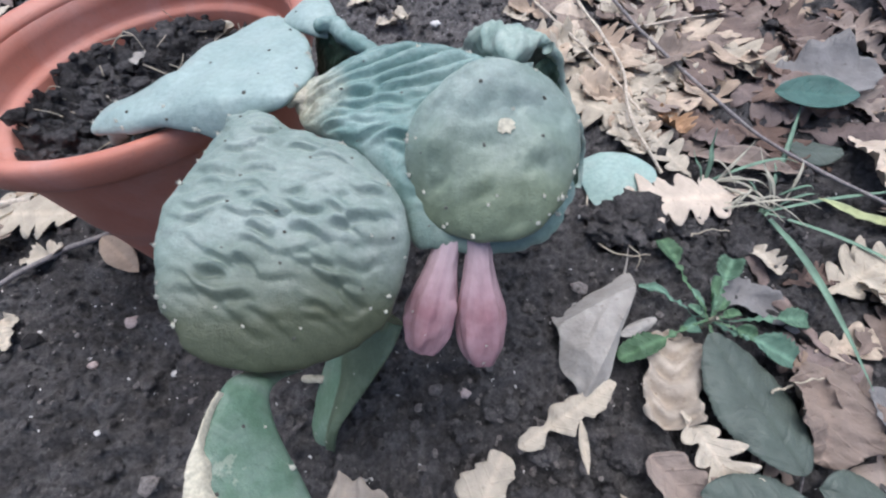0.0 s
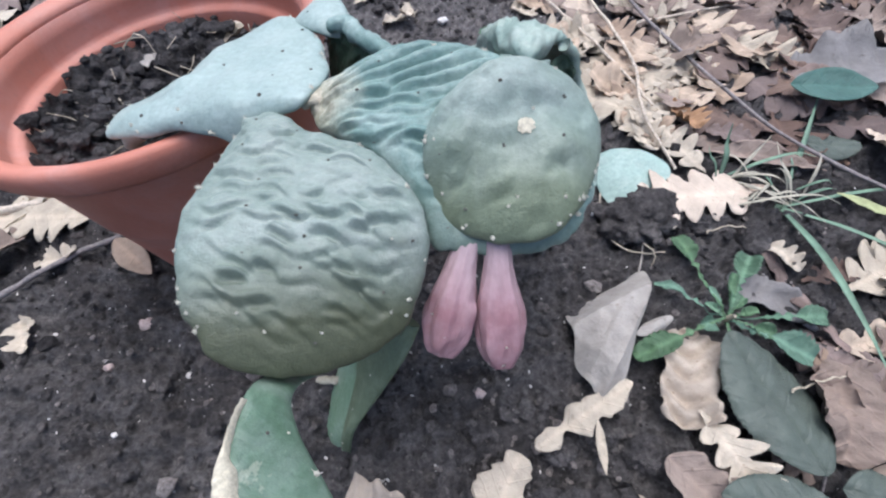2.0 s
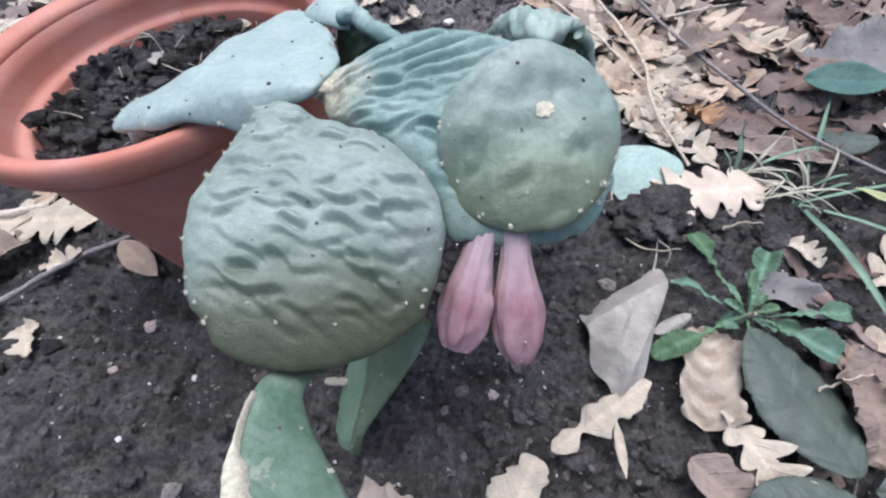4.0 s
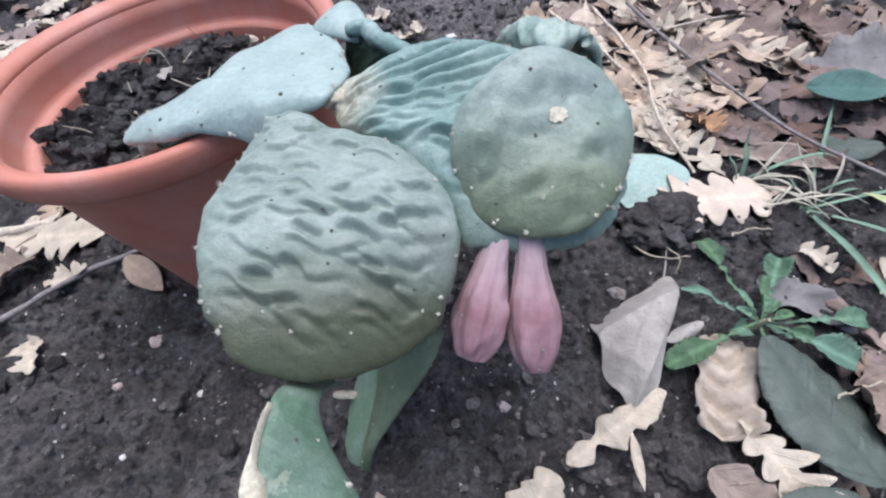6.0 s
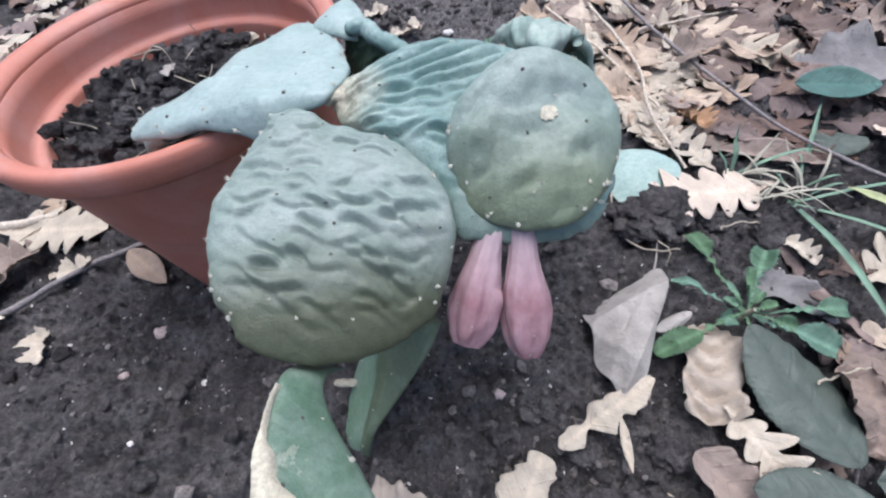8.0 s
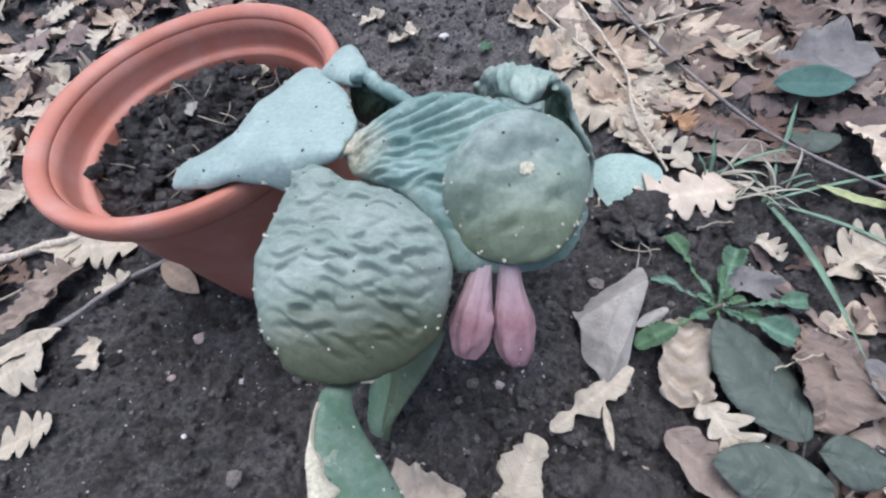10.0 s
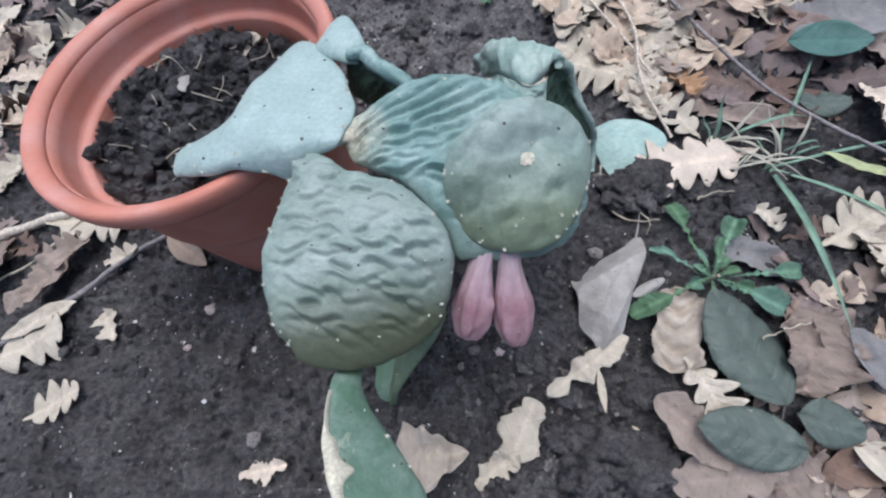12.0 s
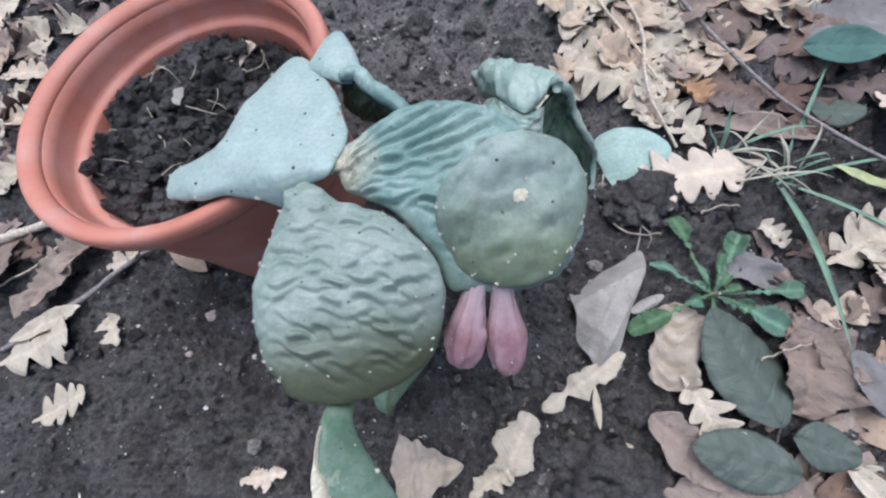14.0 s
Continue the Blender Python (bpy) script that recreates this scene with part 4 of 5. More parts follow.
def lyrate_half(width, seed=0, head=0.58):
    """A thin stalk with a few small side lobes below a broad, bluntly toothed end lobe."""
    rnd = random.Random(seed)
    lobes = [[(head - 0.07 - 0.11 * k + rnd.uniform(-0.02, 0.02), rnd.uniform(0.28, 0.5) * (1 - 0.25 * k)) for k in range(3)] for _ in range(2)]

    def half(s, side):
        w = 0.07 + 0.03 * s
        for c, reach in lobes[side]:
            w = max(w, reach * max(0.0, 1 - abs((s - c) / 0.045) ** 1.6))
        mid, span = 0.5 * (1 + head) + 0.02, 0.5 * (1 - head) + 0.02
        saw = (s * 17 + 0.5 * side + 0.37 * seed) % 1.0
        top = max(0.0, 1 - abs((s - mid) / span) ** 2.3) ** 0.55 * (1 - 0.16 * saw) * (0.88 + 0.24 * float(vnoise(s * 6 + 7 * side, seed, 3)))
        return max(0.5 * width * max(w * min(1, 8 * (1 - s)), top), 0.0006)
    return half


def ribbon(path, width, material, name="blade"):
    """A grass blade along a path: a narrow folded strip with thickness."""
    P = smooth_path(path, 22)
    V = []
    for i, p in enumerate(P):
        d = P[min(i + 1, 21)] - P[max(i - 1, 0)]
        side = np.cross(d, (0, 0, 1.0))
        side /= np.linalg.norm(side) + 1e-9
        s = i / 21
        w = 0.5 * width * (0.55 + 0.45 * math.sin(math.pi * min(1, s * 1.3))) * (1 - s ** 4) + 0.0003
        V += [p - side * w + (0, 0, 0.25 * w), p + (0, 0, -0.25 * w), p + side * w + (0, 0, 0.25 * w), p + (0, 0, -0.25 * w - 0.0004)]
    return mesh_of(name, np.array(V), grid_faces(22, 4, wrap_v=True), material)


CELL, HX, HY = 0.005, -1.7, -0.5
hx, hy = np.arange(HX, 1.5, CELL), np.arange(HY, 1.9, CELL)
PILE = soil_height(*np.meshgrid(hx, hy, indexing="ij"))
PILE = np.max([np.roll(np.roll(PILE, a, 0), b, 1) for a in (-1, 0, 1) for b in (-1, 0, 1)], 0)


PACKED = 0.3  # how much each leaf of the pressed litter raises the pile


def cells(x, y):
    return (np.clip(((np.asarray(x) - HX) / CELL).astype(int), 0, len(hx) - 1), np.clip(((np.asarray(y) - HY) / CELL).astype(int), 0, len(hy) - 1))


def ground_at(x, y):
    i, j = cells(np.array([x]), np.array([y]))
    return float(PILE[i, j][0])


def mean_ground(x, y):
    i, j = cells(np.array([x]), np.array([y]))
    return float(PILE[max(0, i[0] - 4):i[0] + 5, max(0, j[0] - 4):j[0] + 5].mean())


def settle(V, x, y, turn, tilt=(0, 0), scale=1.0, sink=0.3, lift=0.0):
    """The pose in which a leaf lies on the pile below it; raises the pile by it."""
    m = pose(x, y, 0, tilt[0], tilt[1], turn) @ Matrix.Scale(scale, 4)
    A = np.array(m)
    W = V @ A[:3, :3].T + A[:3, 3]
    i, j = cells(W[:, 0], W[:, 1])
    gap = np.sort(W[:, 2] - PILE[i, j])
    z = -gap[int(sink * (len(gap) - 1))] + lift
    top = PILE.copy()
    np.maximum.at(top, (i, j), W[:, 2] + z)
    PILE[i, j] += PACKED * (top[i, j] - PILE[i, j])
    return Matrix.Translation((0, 0, z)) @ m


OAK = []
for k, (L, W, n, d, curl, cup, rough) in enumerate([
        (0.100, 0.082, 3, 0.66, 0.10, 0.10, 0.10), (0.092, 0.072, 3, 0.58, 0.25, -0.25, 0.12), (0.112, 0.086, 4, 0.66, -0.15, 0.30, 0.14),
        (0.085, 0.070, 2, 0.62, 0.30, 0.20, 0.12), (0.104, 0.074, 4, 0.55, 0.05, 0.05, 0.08), (0.075, 0.060, 3, 0.55, -0.35, 0.45, 0.16),
        (0.096, 0.084, 3, 0.68, 0.18, -0.15, 0.10), (0.108, 0.070, 4, 0.5, -0.20, 0.15, 0.15)]):
    OAK.append(blade(L, oak_half(W, n, d, 40 + k), crumple(60 + k, L, 1.5 * curl, 1.5 * cup, 1.5 * rough), 0.3, 80))
OAK_MESH = {m.name: [mesh_of("oak_leaf", v, f, m) for v, f in OAK] for m in (TAN, BROWN, PALE, ROSY)}
LABEL = {TAN.name: "dry pale tan lobed oak leaf on the soil", BROWN.name: "withered dark brown oak leaf in the litter", PALE.name: "bleached cream lobed oak leaf on the soil", ROSY.name: "dull rosy-brown withered oak leaf"}
rng = random.Random(5)


def oak_leaf(x, y, turn, kind, scale=1.0, material=TAN, tilt=(0, 0), sink=0.3, lift=0.0):
    ob = thing("oak_leaf", OAK_MESH[material.name][kind], LABEL[material.name], "leaf", "fallen oak leaves")
    ob.matrix_world = settle(OAK[kind][0], x, y, turn, tilt, scale, sink, lift)
    return ob


def lay_oak(x, y, turn, length, kind, material=TAN, tilt=(0, 0), sink=0.03):
    """An oak leaf with its stalk end at x, y, of a given length."""
    return oak_leaf(x, y, turn, kind, length / float(OAK[kind][0][:, 1].max()), material, tilt, sink)


def lay_leaf(name, V, F, material, x, y, turn, label, tilt=(0, 0), sink=0.03, lift=0.0, category="leaf"):
    ob = thing(name, mesh_of(name, V, F, material), label, category)
    ob.matrix_world = settle(V, x, y, turn, tilt, 1.0, sink, lift)
    return ob


def lay_between(name, base, tip, half, material, label, lift, tilt=(0, 0), sink=0.04, raised=0.0, slant=0.0, cols=7, stations=64):
    """A leaf from its stalk end to its tip, both given in plan."""
    dx, dy = tip[0] - base[0], tip[1] - base[1]
    L = math.hypot(dx, dy)
    V, F = blade(L, half, lift(L), slant, stations, cols)
    return lay_leaf(name, V, F, material, base[0], base[1], math.degrees(math.atan2(-dx, dy)), label, tilt, sink, raised)


def wavy(seed, cup, waves, amp, rough, arch=0.1):
    """Crumpled, with folds running across the leaf."""
    def make(L):
        plain = crumple(seed, L, 0.1, cup, rough, arch)
        return lambda x, y: plain(x, y) + L * amp * np.abs(np.sin(math.pi * waves * (y / L + 0.09 * np.sin(9 * x / L + seed) + 0.35 * vnoise(x / L * 3, y / L * 3, seed))))
    return make


# ---- lower layers of the litter ----
def clear(x, y):
    return math.hypot(x - POT[0], y - POT[1]) > 0.2


def dense(x, y):
    edge = 0.125 + 0.05 * math.sin(y * 23) + 0.02 * math.sin(y * 61)
    return clear(x, y) and math.hypot(x - 0.19, y - 0.345) > 0.1 and ((y > 0.40 and x > edge + 0.02) or (x > 0.33 and y > 0.37) or (y < 0.1 and x > 0.34) or (y < -0.05 and x > 0.17) or (x > 0.47 and y < 0.32) or (x > 0.4 and y < 0.13))


def behind(x, y):
    return clear(x, y) and x < -0.47 + 0.05 * math.sin(y * 17) and y > 0.30 and not (x > -0.72 and y < 0.42)


V_all, F_all, offset = [], [], 0
SMALL = [blade(L, oak_half(W, n, d, 80 + k), crumple(90 + k, L, c, c2, 0.14), 0.45, 30, 2) for k, (L, W, n, d, c, c2) in enumerate(
    [(0.09, 0.065, 4, 0.6, 0.2, 0.1), (0.08, 0.06, 3, 0.65, -0.2, 0.3), (0.1, 0.07, 4, 0.62, 0.1, -0.2)])]
placed = 0
for _ in range(3000):
    x, y = rng.uniform(-1.5, 1.25), rng.uniform(-0.3, 1.6)
    if not (dense(x, y) or behind(x, y)) or placed > 420:
        continue
    placed += 1
    v, f = SMALL[rng.randrange(3)]
    A = np.array(settle(v, x, y, rng.uniform(0, 360), (rng.uniform(-10, 10), rng.uniform(-10, 10)), rng.uniform(0.6, 1.1), 0.5))
    V_all.append(v @ A[:3, :3].T + A[:3, 3])
    F_all += [tuple(i + offset for i in q) for q in f]
    offset += len(v)
under = thing("leaf_litter", mesh_of("leaf_litter", np.vstack(V_all), F_all, UNDER), "deep litter of withered brown oak leaves", "leaf litter", kind="stuff")


def litter(count, x0, x1, y0, y1, tones, keep, size=(0.8, 1.2), tilt=14):
    made = 0
    for _ in range(count * 20):
        x, y = rng.uniform(x0, x1), rng.uniform(y0, y1)
        if keep(x, y) and made < count:
            made += 1
            oak_leaf(x, y, rng.uniform(0, 360), rng.randrange(8), rng.uniform(*size), rng.choice(tones), (rng.uniform(-tilt, tilt), rng.uniform(-tilt, tilt)), 0.22)


litter(84, 0.13, 0.37, 0.41, 0.85, [TAN, PALE, TAN, PALE, PALE, ROSY], lambda x, y: dense(x, y) and not (x > 0.33 and y < 0.5))
litter(64, 0.36, 0.78, 0.36, 0.95, [BROWN, BROWN, BROWN, ROSY, TAN], dense)
litter(30, 0.2, 0.6, -0.12, 0.1, [ROSY, BROWN, ROSY, TAN], dense)
litter(18, 0.36, 0.62, 0.1, 0.34, [BROWN, ROSY, TAN, PALE], dense)
litter(84, -1.25, -0.45, 0.32, 1.1, [TAN, PALE, PALE, TAN, ROSY, BROWN], behind)
litter(6, -0.5, -0.1, 0.72, 1.1, [TAN, PALE], clear, (0.5, 0.8))


# ---- leaves that can be told apart ----
PACKED = 0.8
lay_oak(0.334, 0.308, 97, 0.152, 4, TAN, (4, 0))
lay_oak(0.276, 0.335, 32, 0.075, 0, PALE, (10, 0))
lay_oak(0.24, 0.434, 71, 0.116, 6, PALE, (0, 0))
lay_oak(0.245, 0.52, 20, 0.11, 2, TAN)
lay_oak(0.155, 0.535, 30, 0.085, 3, TAN)
lay_oak(0.358, 0.172, -65, 0.09, 0, PALE)
lay_oak(0.328, 0.116, -82, 0.06, 3, TAN)
lay_oak(-0.632, 0.040, -64, 0.082, 0, PALE)
lay_oak(-0.717, 0.117, -68, 0.122, 6, PALE)
lay_oak(0.329, -0.02, -148, 0.075, 4, PALE)
lay_oak(0.48, 0.385, -170, 0.09, 5, TAN)
lay_oak(0.289, 0.41, -118, 0.07, 7, BROWN)
lay_oak(-0.69, 0.33, -92, 0.165, 4, PALE, (0, 0))
lay_oak(-0.68, 0.23, -48, 0.1, 2, ROSY)
V, F = blade(0.06, oak_half(0.05, 3, 0.5, 7), crumple(5, 0.06, 0.6, 0.6, 0.35), 0.3)
lay_leaf("orange_leaf", V, F, ORANGE, 0.263, 0.449, -165, "curled orange-brown dry leaf in the litter")
lay_between("narrow_leaf", (0.294, 0.376), (0.41, 0.327), oval_half(0.03, 0.4, 0.9), ROSY, "narrow light brown dry leaf in the litter", wavy(6, 1.4, 1, 0.03, 0.14))
# withered leaves lying under the bramble and round the weed
for x, y, turn, L, kind, mat in ((0.235, 0.085, -150, 0.09, 4, ROSY), (0.285, 0.135, -120, 0.085, 1, BROWN), (0.255, 0.03, -70, 0.09, 7, ROSY), (0.31, 0.055, -20, 0.08, 2, BROWN), (0.35, 0.03, 160, 0.085, 6, ROSY),
                                (0.30, -0.005, -160, 0.08, 0, BROWN), (0.21, 0.02, 150, 0.085, 5, ROSY), (0.36, 0.11, -60, 0.09, 4, ROSY), (0.39, 0.03, 40, 0.09, 3, ROSY), (0.33, 0.19, -80, 0.06, 7, BROWN)):
    lay_oak(x, y, turn, L, kind, mat, (0, 0), 0.5)
lay_between("grey_leaf", (0.258, 0.198), (0.322, 0.148), torn_half(0.05, 39, 0.4), DULLGREY, "bluish grey withered leaf behind the weed", wavy(39, 0.4, 2, 0.05, 0.14), (0, 0), 0.3)
# the grey leaf: a folded sheet with a pointed stalk and one turned-down flank
GREY_EDGE = [(17.4, 21.0), (14.6, 19.6), (11.6, 18.6), (9.3, 17.6), (8.7, 16.4), (8.8, 13.6), (8.5, 11.0), (9.6, 8.8), (10.9, 6.7), (11.6, 7.4), (12.9, 9.2), (13.9, 11.6), (14.9, 13.9), (16.2, 16.4), (17.2, 18.6)]
edge = closed_outline(np.array(GREY_EDGE) / 100 - np.array([0.125, 0.135]), 150)
ang = np.linspace(0, 2 * math.pi, 150, endpoint=False)
edge = edge * (1 + 0.05 * (vnoise(3 * np.cos(ang), 3 * np.sin(ang), 71) - 0.5) + 0.018 * (vnoise(14 * np.cos(ang), 14 * np.sin(ang), 72) - 0.5))[:, None]
P = np.vstack([edge * q for q in np.linspace(0.0, 1.0, 46)])
x, y = P[:, 0], P[:, 1]
across, along = 0.84 * x - 0.54 * y, 0.54 * x + 0.84 * y
z = 0.020 - 1.3 * np.maximum(0, across - 0.014) - 0.45 * np.maximum(0, -0.004 - across) - 0.5 * np.maximum(0, 0.012 - 0.4 * x - along - 0.045) - 1.2 * np.maximum(0, y - 0.030 - 0.42 * x)
z = z + 0.010 * (fbm(x * 26, y * 26, 73) - 0.5) + 0.009 * np.abs(vnoise(across * 60, along * 35, 74) - 0.5) + 0.003 * (fbm(x * 110, y * 110, 75) - 0.5)
V = np.column_stack([x, y, z])
F = grid_faces(46, 150, wrap_v=True)
V, F = np.vstack([V, V - [0, 0, 0.0006]]), F + grid_faces(46, 150, wrap_v=True, base=len(V), flip=True)
grey = lay_leaf("grey_leaf", V, F, GREY, 0.125, 0.135, 0, "grey folded dead leaf with a pointed stalk on the soil", (0, 0), 0.04)
tipz = float(V[np.argmax(V[:, 1]), 2])
v, f = tube(smooth_path([(0.040, 0.060, tipz + 0.004), (0.046, 0.074, tipz + 0.002), (0.051, 0.088, tipz + 0.006), (0.053, 0.102, tipz + 0.014)], 16), list(np.linspace(0.0016, 0.0007, 16)), 8)
part_mesh("stalk", mesh_of("stalk", v, f, GREY), grey)
lay_between("curled_leaf", (0.210, 0.143), (0.175, 0.048), lambda s, side: 0.024 * max(0.0, min(1, 5 * s + 0.25) * min(1.0, 9 * (1 - s)) ** 0.5) * (0.82 + 0.36 * float(vnoise(s * 6 + 9 * side, 3, 3))) + 0.001,
            BEIGE, "wavy curled light brown dry leaf beside the weed", wavy(11, 0.6, 4.4, 0.1, 0.16, 0.25), (0, 6), 0.05)
lay_oak(0.188, 0.064, -162, 0.085, 2, PALE, (8, 0))
lay_between("brown_leaf", (0.148, 0.026), (0.205, -0.042), torn_half(0.06, 31, 0.35), ROSY, "light brown crumpled dry leaf under the bramble", wavy(32, 0.4, 2, 0.04, 0.14))
lay_between("brown_leaf", (0.255, -0.05), (0.145, -0.056), oak_half(0.06, 3, 0.3, 35), ROSY, "dull grey-brown withered leaf under the bramble", wavy(33, 0.3, 2, 0.03, 0.12))
lay_between("crumpled_leaf", (0.330, 0.102), (0.297, 0.018), lambda s, side: 0.034 * max(0.0, math.sin(math.pi * (0.06 + 0.9 * s))) ** 0.6 * (0.75 + 0.5 * float(vnoise(s * 7 + 9 * side, 5, 6))) + 0.001,
            ROSY, "large crumpled pinkish-brown dead leaf", wavy(34, 0.5, 1.6, 0.07, 0.34, 0.2), (0, 0), 0.05)
lay_between("brown_leaf", (0.286, -0.056), (0.352, -0.04), torn_half(0.04, 36, 0.3), BROWN, "dark purplish-brown dead leaf", wavy(35, 0.4, 1.5, 0.05, 0.12))
lay_between("brown_leaf", (0.355, 0.08), (0.362, 0.016), torn_half(0.04, 37, 0.3), DULLGREY, "small grey withered leaf in the litter", wavy(36, 0.4, 1.5, 0.05, 0.12))
lay_between("cream_leaf", (0.318, -0.024), (0.345, -0.066), oval_half(0.024, 0.5, 0.7), PALE, "smooth cream dry leaf beside the bramble", wavy(37, 0.5, 0.7, 0.03, 0.06))
lay_between("grey_leaf", (-0.622, 0.275), (-0.695, 0.185), torn_half(0.075, 38, 0.6), ROSY, "ragged grey-brown dead leaf on the soil", wavy(38, 0.4, 3, 0.06, 0.16))
V, F = blade(0.082, lambda s, side: 0.5 * 0.108 * (1 - s) ** 0.8 * min(1, 6 * s) * (1 - 0.3 * float(vnoise(s * 9 + side * 5, 1, 4))) + 0.0008, crumple(12, 0.082, 0.3, 0.25, 0.34, 0.2))
lay_leaf("torn_leaf", V, F, BEIGE, -0.135, -0.022, -89, "torn rosy-beige dry leaf on the soil", (0, 0), 0.01, 0.002)
V, F = blade(0.08, torn_half(0.062, 5, 0.5), crumple(13, 0.078, 0.1, 0.1, 0.08))
lay_leaf("torn_leaf", V, F, PALE, -0.014, -0.040, -29, "torn cream-white dry leaf half covered by soil")
V, F = blade(0.112, torn_half(0.04, 8, 0.75), crumple(14, 0.112, 0.1, 0.3, 0.12))
lay_leaf("torn_leaf", V, F, PALE, 0.037, 0.033, -60, "long torn strip of cream dry leaf")
V, F = blade(0.045, oval_half(0.009, 0.5, 0.8), crumple(15, 0.045, 0.2, 0.4, 0.1))
lay_leaf("leaf_sliver", V, F, PALE, 0.096, 0.012, 0, "narrow cream sliver of dry leaf")
V, F = blade(0.03, oval_half(0.014, 0.5, 0.6), crumple(16, 0.03, 0.2, 0.4, 0.1))
lay_leaf("leaf_scrap", V, F, PALE, 0.1, -0.012, -80, "small cream scrap of dry leaf")
for x, y, turn, mat, lab in ((-0.323, -0.035, -80, TAN, "torn tan dry leaf on the soil"), (-0.05, -0.052, -60, PALE, "torn cream dry leaf on the soil"), (-0.57, 0.25, -69, PALE, "crumbling cream leaf chip on the soil"),
                             (-0.56, 0.18, -140, PALE, "crumbling cream leaf chip on the soil"), (-0.15, 0.70, -83, PALE, "shredded cream dry leaf on the soil"), (-0.105, 0.735, 190, PALE, "shredded cream dry leaf on the soil"),
                             (-0.205, 0.76, -60, PALE, "torn cream dry leaf beside the pot"), (0.07, 0.70, -140, PALE, "torn cream dry leaf on the soil")):
    V, F = blade(0.058, torn_half(0.042, abs(int(turn)), 0.7), crumple(17 + abs(int(turn)), 0.06, 0.3, 0.5, 0.3))
    lay_leaf("torn_leaf", V, F, mat, x, y, turn, lab)
V, F = blade(0.088, oval_half(0.034, 0.45, 0.7), crumple(18, 0.088, 0.1, 0.3, 0.08))
lay_leaf("brown_leaf", V, F, TAN, -0.478, 0.286, -127, "plain beige dry leaf beside the pot")
V, F = blade(0.115, oval_half(0.03, 0.6, 0.7), crumple(19, 0.115, 0.1, 0.6, 0.1))
lay_leaf("long_leaf", V, F, PALE, -0.70, 0.15, -67, "long folded cream dry leaf under a twig")

lay_between("rolled_leaf", (0.293, 0.256), (0.338, 0.112), torn_half(0.027, 62, 0.6), BROWN, "rolled dark brown dry leaf beside the weed", wavy(28, -2.4, 1.5, 0.05, 0.16, 0.08), (0, 0), 0.3)
lay_oak(0.303, 0.236, -150, 0.045, 5, PALE, (10, 6))
lay_between("rolled_leaf", (0.148, 0.134), (0.186, 0.151), oval_half(0.014, 0.5, 0.5), GREY, "rolled pale grey dry leaf beside the weed", wavy(29, -1.5, 0.7, 0.04, 0.08))

# green bramble leaves on their stem
bramble = new("bramble_shoot")
tagged(bramble, "three dark grey-green oval bramble leaves on a thin stem", "bramble")
bramble.location = (0.272, -0.01, ground_at(0.272, -0.01))
for base, tip, W, tilt, seed in (((0.33, -0.019), (0.275, 0.001), 0.047, (-3, 0), 23), ((0.268, -0.031), (0.174, -0.002), 0.058, (2, 0), 22), ((0.268, 0.01), (0.224, 0.13), 0.08, (2, 8), 21)):
    if seed == 23:
        base, tip = tip, base
    dx, dy = tip[0] - base[0], tip[1] - base[1]
    L = math.hypot(dx, dy)
    V, F = blade(L, oval_half(W, 0.45, 0.62, 0.05, 24), crumple(seed, L, 0.12, -0.18, 0.05, 0.15), 0.0, 70, 6)
    V[:, 2] += 0.0012 * smoothstep(0.0, 0.006, np.abs(V[:, 0]))
    V[:, 2] -= 0.0016 * np.abs(np.sin(math.pi * (V[:, 1] - 0.8 * np.abs(V[:, 0])) / 0.024)) ** 8 * smoothstep(0.002, 0.01, np.abs(V[:, 0]))
    ob = part_mesh("leaf", mesh_of("leaf", V, F, BRAMBLE), bramble)
    ob.matrix_basis = Matrix.Translation(-bramble.location) @ settle(V, base[0], base[1], math.degrees(math.atan2(-dx, dy)), tilt, 1.0, 0.08 if seed == 21 else 0.03, 0.002 if seed == 21 else 0.008)
P = smooth_path([(x, y, ground_at(x, y) + h) for x, y, h in ((0.266, 0.012, 0.004), (0.273, -0.015, 0.006), (0.28, -0.045, 0.006), (0.285, -0.075, 0.001), (0.291, -0.11, 0.0))], 24)
v, f = tube(P - np.array(bramble.location), [0.0012] * 24, 8)
part_mesh("stem", mesh_of("stem", v, f, GREYBARK), bramble, "thin brown stem")

# grey leaf and a glossy dark leaf held over the litter
V, F = blade(0.135, torn_half(0.12, 25, 0.35), crumple(25, 0.135, 0.15, 0.3, 0.2))
lay_leaf("grey_leaf", V, F, DULLGREY, 0.425, 0.495, -93, "broad grey dead leaf in the litter")
lay_between("green_leaf", (0.405, 0.452), (0.5, 0.434), oval_half(0.052, 0.5, 0.7), TEALLEAF, "dark teal-green oval leaf above the litter", lambda L: crumple(26, L, 0.1, 0.2, 0.05), (0, 10), 0.03, 0.012)
lay_between("oval_leaf", (0.407, 0.375), (0.466, 0.362), oval_half(0.042, 0.5, 0.6), BRAMBLE, "dull grey-green oval leaf in the litter", lambda L: crumple(27, L, 0.1, -0.2, 0.05))


